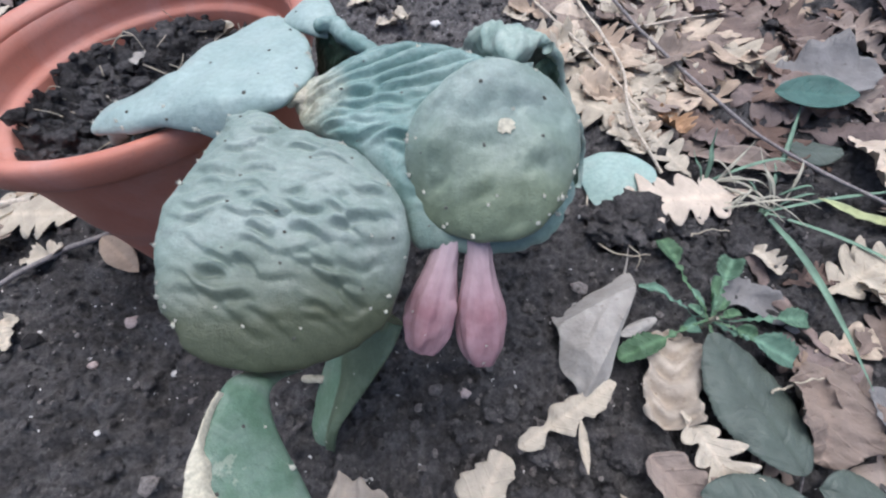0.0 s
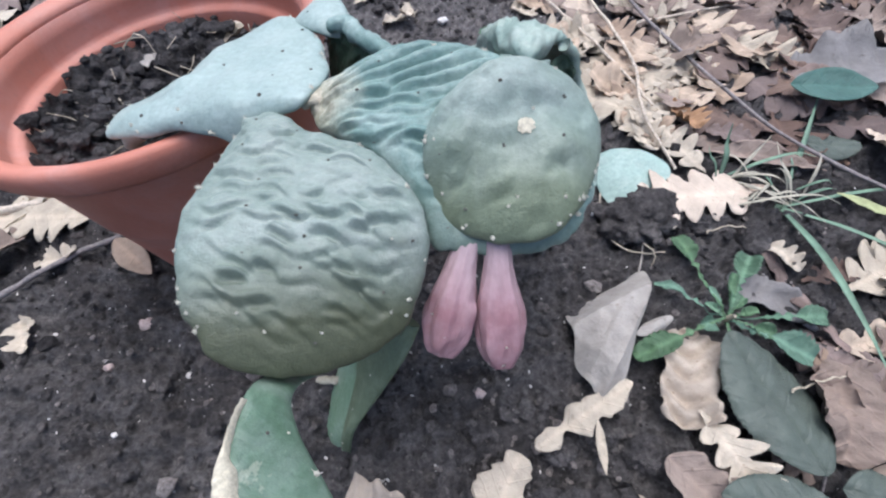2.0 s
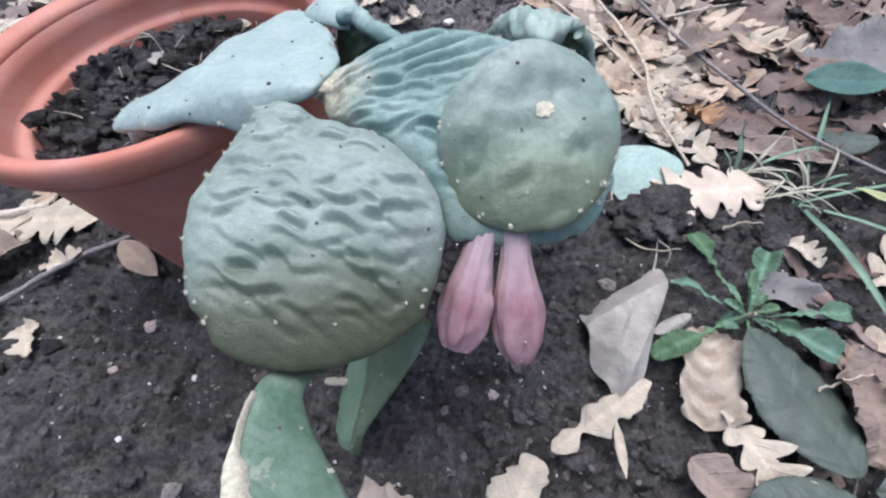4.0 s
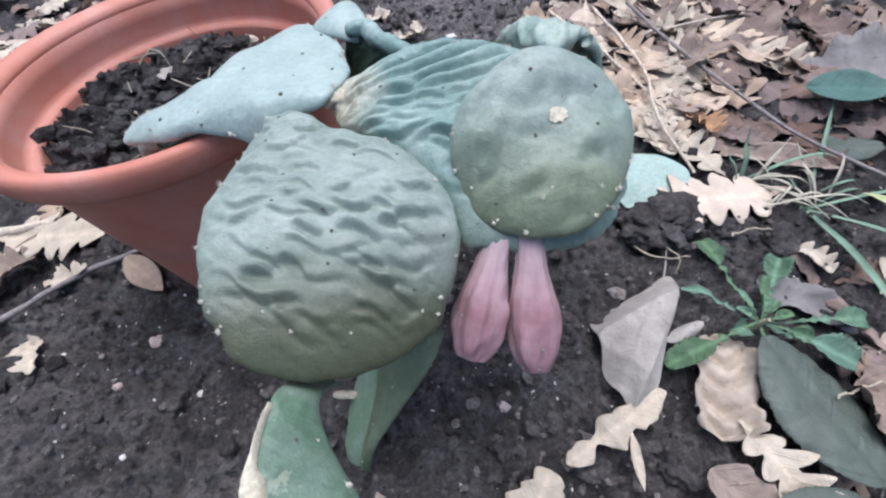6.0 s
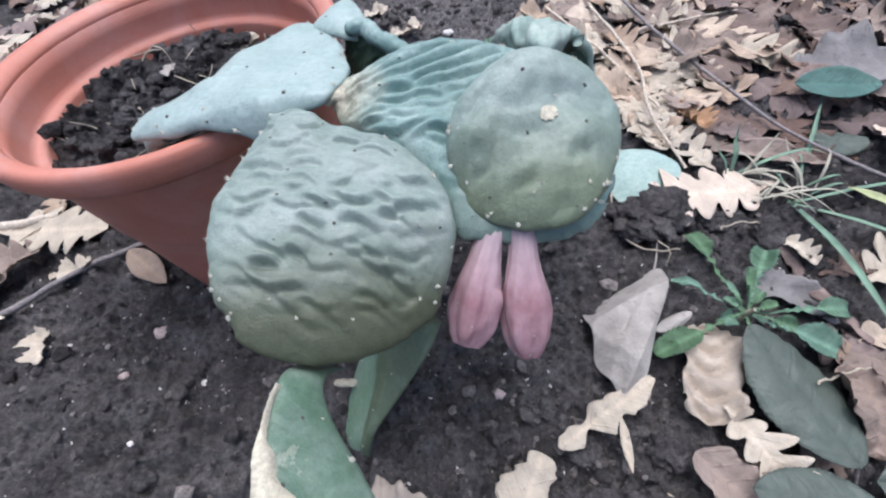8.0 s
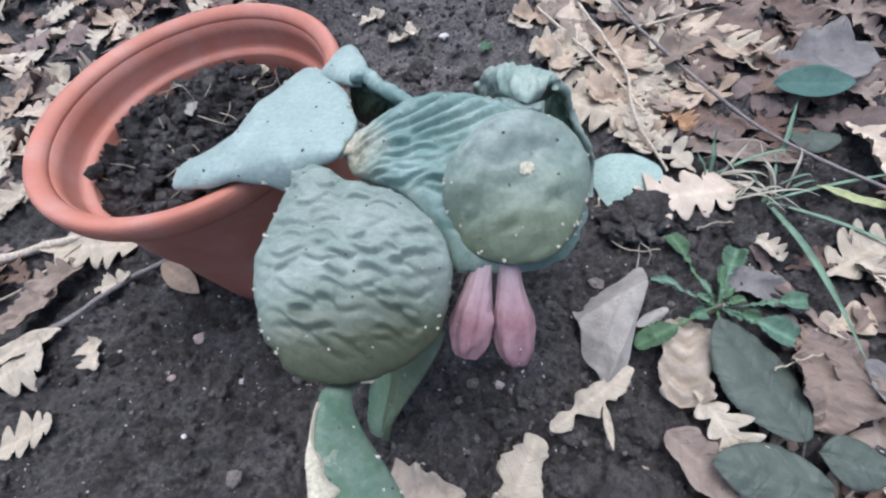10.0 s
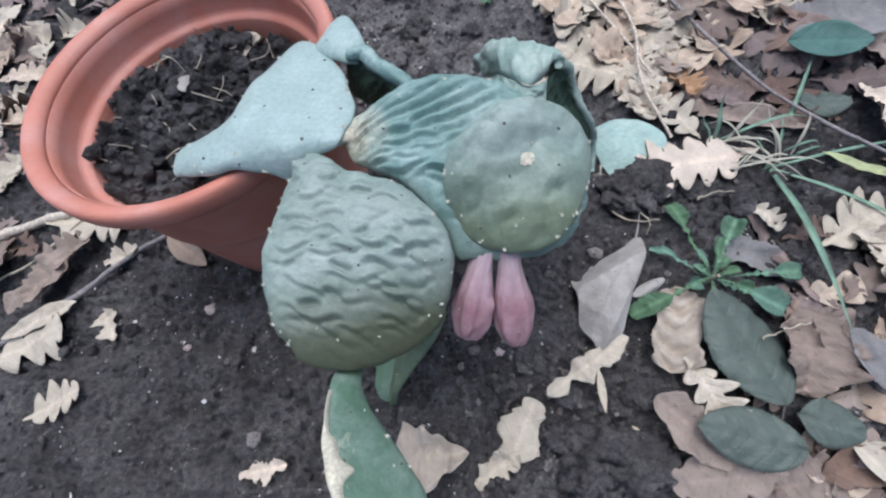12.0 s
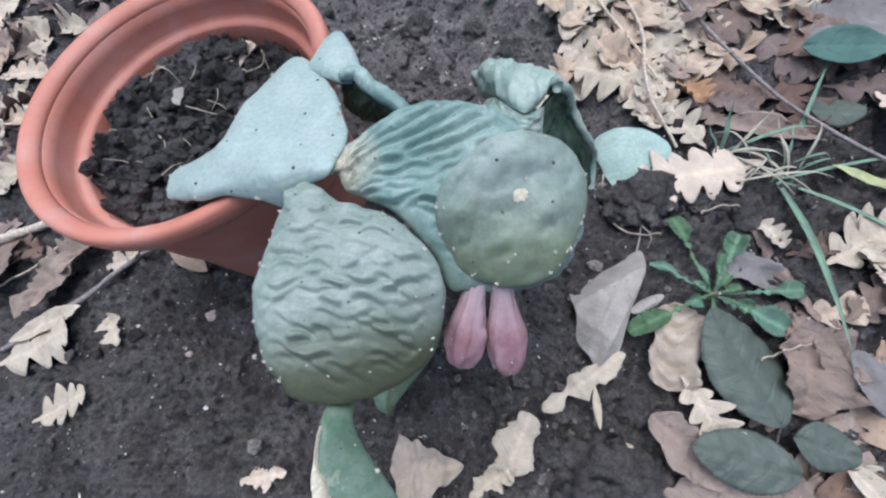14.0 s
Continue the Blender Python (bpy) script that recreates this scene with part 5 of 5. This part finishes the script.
# ---- the weed ----
weed = new("dandelion_weed")
tagged(weed, "small green dandelion rosette growing from bare soil", "weed")
WEED = (0.239, 0.149)
weed.location = (*WEED, mean_ground(*WEED) + 0.003)
for k, (tx, ty, W, head, arch, up) in enumerate(((0.2100, 0.2400, 0.024, 0.62, 0.15, 10), (0.1765, 0.1880, 0.015, 0.45, 0.2, 10), (0.2760, 0.2100, 0.029, 0.55, 0.4, 20), (0.3230, 0.1440, 0.025, 0.62, 0.1, 6), (0.2690, 0.1280, 0.017, 0.5, 0.3, 14),
                                               (0.2410, 0.0920, 0.025, 0.6, 0.3, 12), (0.2930, 0.1040, 0.037, 0.45, 0.35, 10), (0.1400, 0.1120, 0.030, 0.45, 0.2, 6), (0.2060, 0.1400, 0.019, 0.4, 0.3, 12), (0.2480, 0.1900, 0.012, 0.4, 0.2, 34),
                                               (0.2230, 0.1800, 0.010, 0.3, 0.2, 38), (0.2560, 0.1660, 0.013, 0.35, 0.3, 30), (0.2160, 0.1620, 0.010, 0.3, 0.3, 30), (0.2420, 0.1740, 0.014, 0.3, 0.3, 44), (0.2620, 0.1500, 0.012, 0.35, 0.3, 24), (0.2290, 0.1200, 0.010, 0.4, 0.3, 18))):
    dx, dy = tx + 0.006 - WEED[0], ty + 0.002 - WEED[1]
    L = math.hypot(dx, dy) * 1.03
    turn = math.degrees(math.atan2(-dx, dy))
    V, F = blade(L, lyrate_half(0.9 * W, k, head + 0.05), crumple(k + 210, L, -0.1, 0.7, 0.2, 0.7 * arch), 0.12, 84, 4)
    ob = part_mesh("leaf", mesh_of("leaf", V, F, GREEN), weed)
    ob.matrix_basis = pose(0, 0, 0.004 + 0.0012 * (k % 5), up * 0.4, 18 * math.sin(2.1 * k), turn)
v, f = tube(smooth_path([(0, 0, -0.016), (0.001, 0, 0.006), (0.003, -0.001, 0.016)], 8), [0.0028, 0.003, 0.003, 0.0028, 0.0026, 0.0024, 0.0022, 0.002], 8)
part_mesh("crown", mesh_of("crown", v, f, STRAW), weed, "pale cut stem stub")
seedling = new("seedling")
tagged(seedling, "tiny bright green seedling in bare soil", "seedling")
seedling.location = (0.026, 0.648, ground_at(0.026, 0.648))
for k in range(7):
    V, F = blade(0.013, oval_half(0.008, 0.6, 0.7), crumple(k, 0.013, 0.1, 0.2, 0.05), 0, 12, 2)
    part_mesh("leaf", mesh_of("leaf", V, F, GREEN), seedling).matrix_basis = pose(0, 0, 0.003, 20, 0, 51 * k)


# ---- grass ----
def tuft(x, y, blades, label):
    g = new("grass_tuft")
    tagged(g, label, "grass")
    g.location = (x, y, ground_at(x, y))
    for bx, by, tx, ty, h, end, w, dry in blades:
        z0 = ground_at(bx, by) - g.location.z
        path = [(bx - x, by - y, z0 - 0.003), ((0.65 * bx + 0.35 * tx) - x, (0.65 * by + 0.35 * ty) - y, z0 + 0.7 * h), ((0.3 * bx + 0.7 * tx) - x, (0.3 * by + 0.7 * ty) - y, z0 + h), (tx - x, ty - y, z0 + end)]
        part_mesh("blade", ribbon(path, w, DRYGRASS if dry else GRASS), g)
    return g


tuft(0.353, 0.288, [(0.353, 0.290, 0.449, 0.452, 0.03, 0.035, 0.006, False), (0.354, 0.288, 0.53, 0.298, 0.016, 0.02, 0.004, False), (0.353, 0.286, 0.475, 0.165, 0.02, 0.02, 0.0045, False), (0.352, 0.292, 0.421, 0.308, 0.02, 0.012, 0.004, False),
                   (0.351, 0.285, 0.346, 0.075, 0.03, 0.03, 0.0085, False), (0.365, 0.293, 0.30, 0.33, 0.02, 0.004, 0.004, True), (0.372, 0.298, 0.32, 0.285, 0.015, 0.004, 0.003, True),
                   (0.365, 0.29, 0.29, 0.295, 0.014, 0.008, 0.003, True), *[(0.33 + 0.05 * math.cos(1.7 * k) * 0.8, 0.305 + 0.02 * math.sin(2.3 * k), 0.345 + 0.06 * math.cos(2.9 * k), 0.305 + 0.05 * math.sin(1.9 * k), 0.014 + 0.008 * math.sin(k), 0.006, 0.0028, k % 4 > 0) for k in range(10)], (0.375, 0.298, 0.402, 0.345, 0.02, 0.015, 0.003, True), (0.366, 0.292, 0.345, 0.35, 0.03, 0.045, 0.004, True)], "sprawling tuft of green and straw-coloured grass")
tuft(0.29, 0.327, [(0.29, 0.327, 0.293, 0.365, 0.03, 0.05, 0.006, False), (0.292, 0.328, 0.40, 0.343, 0.022, 0.008, 0.004, False), (0.30, 0.322, 0.344, 0.36, 0.02, 0.03, 0.004, True),
                   (0.285, 0.325, 0.27, 0.35, 0.02, 0.03, 0.003, False), (0.295, 0.325, 0.335, 0.32, 0.012, 0.006, 0.003, True), (0.30, 0.33, 0.36, 0.31, 0.014, 0.004, 0.003, True)], "thin tuft of green and straw-coloured grass")
V, F = blade(0.1, oval_half(0.013, 0.4, 0.7), crumple(33, 0.1, 0.2, 0.6, 0.1))
s_mat = plain_material("yellowing_leaf", (0.36, 0.38, 0.19), 0.6, 0.25, 80)
lay_leaf("yellow_leaf", V, F, s_mat, 0.405, 0.293, -125, "narrow yellowing green leaf on dark soil")


# ---- twigs ----
def twig(points, r0, r1, material, label, lift=0.0, bend=0.0015):
    k = 40
    P = smooth_path([(x, y, mean_ground(x, y) + z) for x, y, z in points], k)
    P += bend * (np.stack([vnoise(np.arange(k) * 0.35, np.full(k, c + points[0][0] * 50), 61 + c) for c in range(3)], 1) - 0.5) * 2
    R = np.linspace(r0, r1, k) * (0.85 + 0.3 * vnoise(np.arange(k) * 0.5, np.full(k, points[0][1] * 40), 7))
    c = P[0].copy()
    v, f = tube(P - c, R, 8)
    ob = thing("twig", mesh_of("twig", v, f, material), label, "twig")
    ob.location = Vector(c)
    return ob


twig([(0.125, 0.72, 0.006), (0.164, 0.611, 0.01), (0.213, 0.50, 0.014), (0.23, 0.436, 0.01)], 0.0024, 0.0018, BARK, "thin pale straight twig across the leaf litter")
twig([(0.19, 0.70, 0.008), (0.208, 0.6, 0.012), (0.226, 0.513, 0.016), (0.213, 0.42, 0.016), (0.238, 0.336, 0.006)], 0.0026, 0.002, BARK, "pale bent twig lying over the leaf litter")
twig([(0.24, 0.69, 0.014), (0.278, 0.584, 0.014), (0.322, 0.473, 0.014), (0.379, 0.382, 0.012), (0.461, 0.286, 0.012), (0.55, 0.20, 0.008)], 0.0026, 0.0022, GREYBARK, "long straight grey twig in the leaf litter")
twig([(0.25, 0.615, 0.01), (0.33, 0.62, 0.012), (0.42, 0.66, 0.008)], 0.0025, 0.0015, BARK, "thin crooked brown twig in the litter")
twig([(-0.46, 0.30, 0.003), (-0.52, 0.262, 0.004), (-0.60, 0.205, 0.006), (-0.72, 0.140, 0.004)], 0.0032, 0.0042, GREYBARK, "thin grey-brown twig on bare soil")
twig([(-0.78, 0.55, 0.01), (-0.70, 0.545, 0.01), (-0.58, 0.50, 0.006)], 0.009, 0.007, BARK, "thick pale brown stick beside the pot")
twig([(-0.80, 0.31, 0.006), (-0.72, 0.33, 0.006), (-0.60, 0.35, 0.006)], 0.008, 0.006, BARK, "thick pale brown stick beside the pot")
twig([(-0.80, 0.22, 0.003), (-0.70, 0.27, 0.003), (-0.62, 0.335, 0.003)], 0.002, 0.0015, STRAW, "thin straw-coloured stalk on the soil")
twig([(0.148, 0.317, 0.004), (0.143, 0.285, 0.006), (0.143, 0.255, 0.006), (0.166, 0.232, 0.006), (0.2, 0.226, 0.004)], 0.0011, 0.0008, STRAW, "fine pale rootlet on the soil")
twig([(0.17, 0.255, 0.005), (0.185, 0.225, 0.012), (0.183, 0.212, 0.004)], 0.0008, 0.0006, STRAW, "fine pale rootlet on the soil")
twig([(0.245, 0.245, 0.006), (0.268, 0.252, 0.009), (0.295, 0.252, 0.006)], 0.001, 0.0007, STRAW, "fine pale rootlet on the soil")
twig([(0.262, 0.075, 0.01), (0.285, 0.082, 0.012), (0.32, 0.09, 0.008)], 0.0012, 0.0008, STRAW, "fine straw-coloured stalk among leaves")


# ---- clods, grit and pebbles ----
def clod_points(radius, seed, level=2, flat=0.6):
    bm = bmesh.new()
    bmesh.ops.create_icosphere(bm, subdivisions=level, radius=1.0)
    V = np.array([tuple(v.co) for v in bm.verts])
    F = [tuple(v.index for v in f.verts) for f in bm.faces]
    bm.free()
    n = 0.4 + 1.2 * fbm(V[:, 0] * 2.1 + V[:, 2] * 1.3 + seed * 5, V[:, 1] * 2.1 - V[:, 2] * 1.1, seed)
    return V * (n * radius)[:, None] * np.array([1, 0.85, flat]), F


CLOD_KIT = [clod_points(1.0, k, 1, 0.5) for k in range(24)]
V_all, F_all, offset = [], [], 0
for k in range(15000):
    x, y = rng.gauss(-0.08, 0.4), rng.uniform(-0.12, 0.95)
    if math.hypot(x - POT[0], y - POT[1] + 0.012) < 0.125:
        continue
    r = min(0.012, 0.0015 * math.exp(rng.gauss(0.1, 0.72)))
    v, f = CLOD_KIT[k % 24]
    A = np.array(pose(0, 0, 0, 0, 0, rng.uniform(0, 360)))[:3, :3]
    V_all.append(v @ A.T * r + np.array([x, y, float(soil_height(x, y)) + 0.35 * r]))
    F_all += [tuple(i + offset for i in q) for q in f]
    offset += len(v)
for k in range(230):
    x, y, r = rng.gauss(0.0, 0.1), rng.gauss(0.02, 0.045), rng.uniform(0.0025, 0.0075)
    v, f = CLOD_KIT[(5 * k) % 24]
    A = np.array(pose(0, 0, 0, rng.uniform(-25, 25), rng.uniform(-25, 25), rng.uniform(0, 360)))[:3, :3]
    V_all.append((v * np.array([1.1, 0.8, 0.7])) @ A.T * r + np.array([x, y, float(soil_height(x, y)) + 0.25 * r]))
    F_all += [tuple(i + offset for i in q) for q in f]
    offset += len(v)
thing("soil_crumbs", mesh_of("soil_crumbs", np.vstack(V_all), F_all, CRUMBS, False), "loose dark soil crumbs and small clods", "soil", kind="stuff")

V_all, F_all, offset = [], [], 0
for k in range(900):
    a, d = rng.uniform(0, 2 * math.pi), 0.122 * math.sqrt(rng.random())
    x, y = d * math.cos(a), d * math.sin(a)
    r = min(0.012, 0.0028 * math.exp(rng.gauss(0.25, 0.6)))
    v, f = CLOD_KIT[k % 24]
    V_all.append(v * r + np.array([x, y, float(pot_soil_height(x, y)) + 0.3 * r]))
    F_all += [tuple(i + offset for i in q) for q in f]
    offset += len(v)
crumbs = thing("peat_crumbs", mesh_of("peat_crumbs", np.vstack(V_all), F_all, PEAT, False), "loose black peat crumbs in the pot", "soil", kind="stuff")
crumbs.matrix_world = pot.matrix_world.copy()

V_all, F_all, offset = [], [], 0
for k in range(1300):
    x, y = rng.gauss(-0.15, 0.35), rng.uniform(-0.12, 0.9)
    if math.hypot(x - POT[0], y - POT[1] + 0.012) < 0.125:
        continue
    r = 0.0008 * math.exp(rng.gauss(0.1, 0.5))
    v, f = CLOD_KIT[k % 24]
    A = np.array(pose(0, 0, 0, 0, 0, rng.uniform(0, 360)))[:3, :3]
    V_all.append((v * np.array([1.6, 0.8, 0.6])) @ A.T * r + np.array([x, y, float(soil_height(x, y)) + 0.5 * r]))
    F_all += [tuple(i + offset for i in q) for q in f]
    offset += len(v)
thing("grit", mesh_of("grit", np.vstack(V_all), F_all, STONE), "scattered whitish grit and plant specks on soil", "grit", kind="stuff")

for x, y, r, seed in ((0.094, -0.034, 0.05, 3), (0.182, 0.27, 0.042, 4), (0.165, 0.262, 0.022, 5), (0.255, 0.268, 0.026, 6), (0.06, 0.035, 0.016, 7), (-0.03, 0.03, 0.013, 8), (-0.01, 0.05, 0.011, 9), (0.14, 0.03, 0.02, 10),
                      (-0.06, -0.005, 0.012, 11), (0.30, 0.24, 0.02, 12), (0.335, 0.17, 0.018, 13), (-0.2, 0.0, 0.012, 14), (-0.42, 0.24, 0.014, 15), (-0.36, 0.02, 0.012, 16), (-0.08, 0.52, 0.02, 17), (-0.03, 0.47, 0.016, 18), (0.05, 0.55, 0.018, 19),
                      (0.02, 0.0, 0.014, 20), (0.045, -0.01, 0.016, 21), (-0.09, 0.62, 0.022, 22), (0.0, 0.6, 0.016, 23)):
    V, F = clod_points(r, seed, 4, 0.42)
    V += 0.2 * r * (np.stack([fbm(V[:, 0] * 160 + c, V[:, 1] * 160 + V[:, 2] * 90, seed + c) for c in range(3)], 1) - 0.5) * 2
    ob = thing("soil_clod", mesh_of("soil_clod", V, F, CLODS), "dark crumbly clod of soil", "soil", "soil clods")
    ob.location = (x, y, float(soil_height(x, y)) + 0.2 * r)

for x, y, r, seed, mat, lab in ((-0.328, 0.1115, 0.0042, 31, STONE, "small white pebble on dark soil"), (-0.3935, 0.170, 0.0085, 32, PINKSTONE, "pinkish beige flat pebble on dark soil"), (-0.52, 0.165, 0.003, 33, STONE, "small white pebble on dark soil"),
                                (-0.42, 0.125, 0.003, 34, STONE, "small white pebble on dark soil"), (-0.415, 0.118, 0.005, 35, PINKSTONE, "small beige pebble on dark soil"), (-0.045, 0.70, 0.008, 36, STONE, "white pebble on dark soil"),
                                (-0.01, 0.085, 0.006, 37, PINKSTONE, "small beige pebble on dark soil"), (-0.38, 0.05, 0.003, 38, STONE, "small white pebble on dark soil"), (0.33, 0.145, 0.006, 39, STONE, "small white pebble beside the weed")):
    V, F = clod_points(r, seed, 3)
    ob = thing("pebble", mesh_of("pebble", V, F, mat), lab, "pebble", "pebbles")
    ob.location = (x, y, float(soil_height(x, y)) + 0.35 * r)


# ---- scraps lying on the pot's soil ----
def on_pot(x, y):
    """World height of the soil in the pot."""
    return float(pot_soil_height(np.array([x - pot.location.x]), np.array([y - pot.location.y]))[0]) + 0.0525 * (y - pot.location.y)


for name, L, W, x, y, turn, mat, lab, seed in (("leaf_scrap", 0.038, 0.03, -0.278, 0.419, -60, PALE, "cream leaf scrap on the pot's soil", 41), ("leaf_scrap", 0.024, 0.006, -0.262, 0.41, -140, PALE, "cream leaf scrap on the pot's soil", 43),
                                           ("grey_petal", 0.03, 0.019, -0.321, 0.38, 200, GREY, "lilac-grey dry petal on the pot's soil", 42)):
    V, F = blade(L, torn_half(W, seed, 0.3), crumple(seed, L, 0.3, 0.4, 0.15), 0, 24, 3)
    ob = thing(name, mesh_of(name, V, F, mat), lab, "leaf")
    ob.matrix_world = pose(x, y, on_pot(x, y) + 0.006, 8, 0, turn)
for x0, y0, x1, y1, r in ((-0.375, 0.385, -0.345, 0.43, 0.0013), (-0.368, 0.40, -0.35, 0.415, 0.0008), (-0.30, 0.347, -0.26, 0.338, 0.001), (-0.285, 0.36, -0.262, 0.345, 0.0007), (-0.405, 0.29, -0.378, 0.275, 0.0012),
                          (-0.37, 0.235, -0.352, 0.215, 0.001), (-0.325, 0.455, -0.332, 0.472, 0.0006), (-0.315, 0.27, -0.30, 0.285, 0.0009), (-0.43, 0.265, -0.405, 0.258, 0.001), (-0.245, 0.39, -0.225, 0.41, 0.0008), (-0.39, 0.33, -0.36, 0.345, 0.0006),
                          *[(POT[0] + 0.1 * math.cos(2.4 * k) * (k / 18) ** 0.5, POT[1] - 0.01 + 0.1 * math.sin(2.4 * k) * (k / 18) ** 0.5, POT[0] + 0.1 * math.cos(2.4 * k) * (k / 18) ** 0.5 + 0.022 * math.cos(1.3 * k), POT[1] - 0.01 + 0.1 * math.sin(2.4 * k) * (k / 18) ** 0.5 + 0.022 * math.sin(1.3 * k), 0.0006 + 0.0001 * (k % 5)) for k in range(2, 18)]):
    P = smooth_path([(x0, y0, on_pot(x0, y0) + 0.008), ((x0 + x1) / 2 + 0.004, (y0 + y1) / 2, on_pot((x0 + x1) / 2, (y0 + y1) / 2) + 0.012), (x1, y1, on_pot(x1, y1) + 0.008)], 12)
    c = P[0].copy()
    v, f = tube(P - c, list(r * np.linspace(0.8, 0.45, 12)), 6)
    ob = thing("straw", mesh_of("straw", v, f, STRAW), "short pale straw on the pot's soil", "straw", "straws in the pot")
    ob.location = Vector(c)
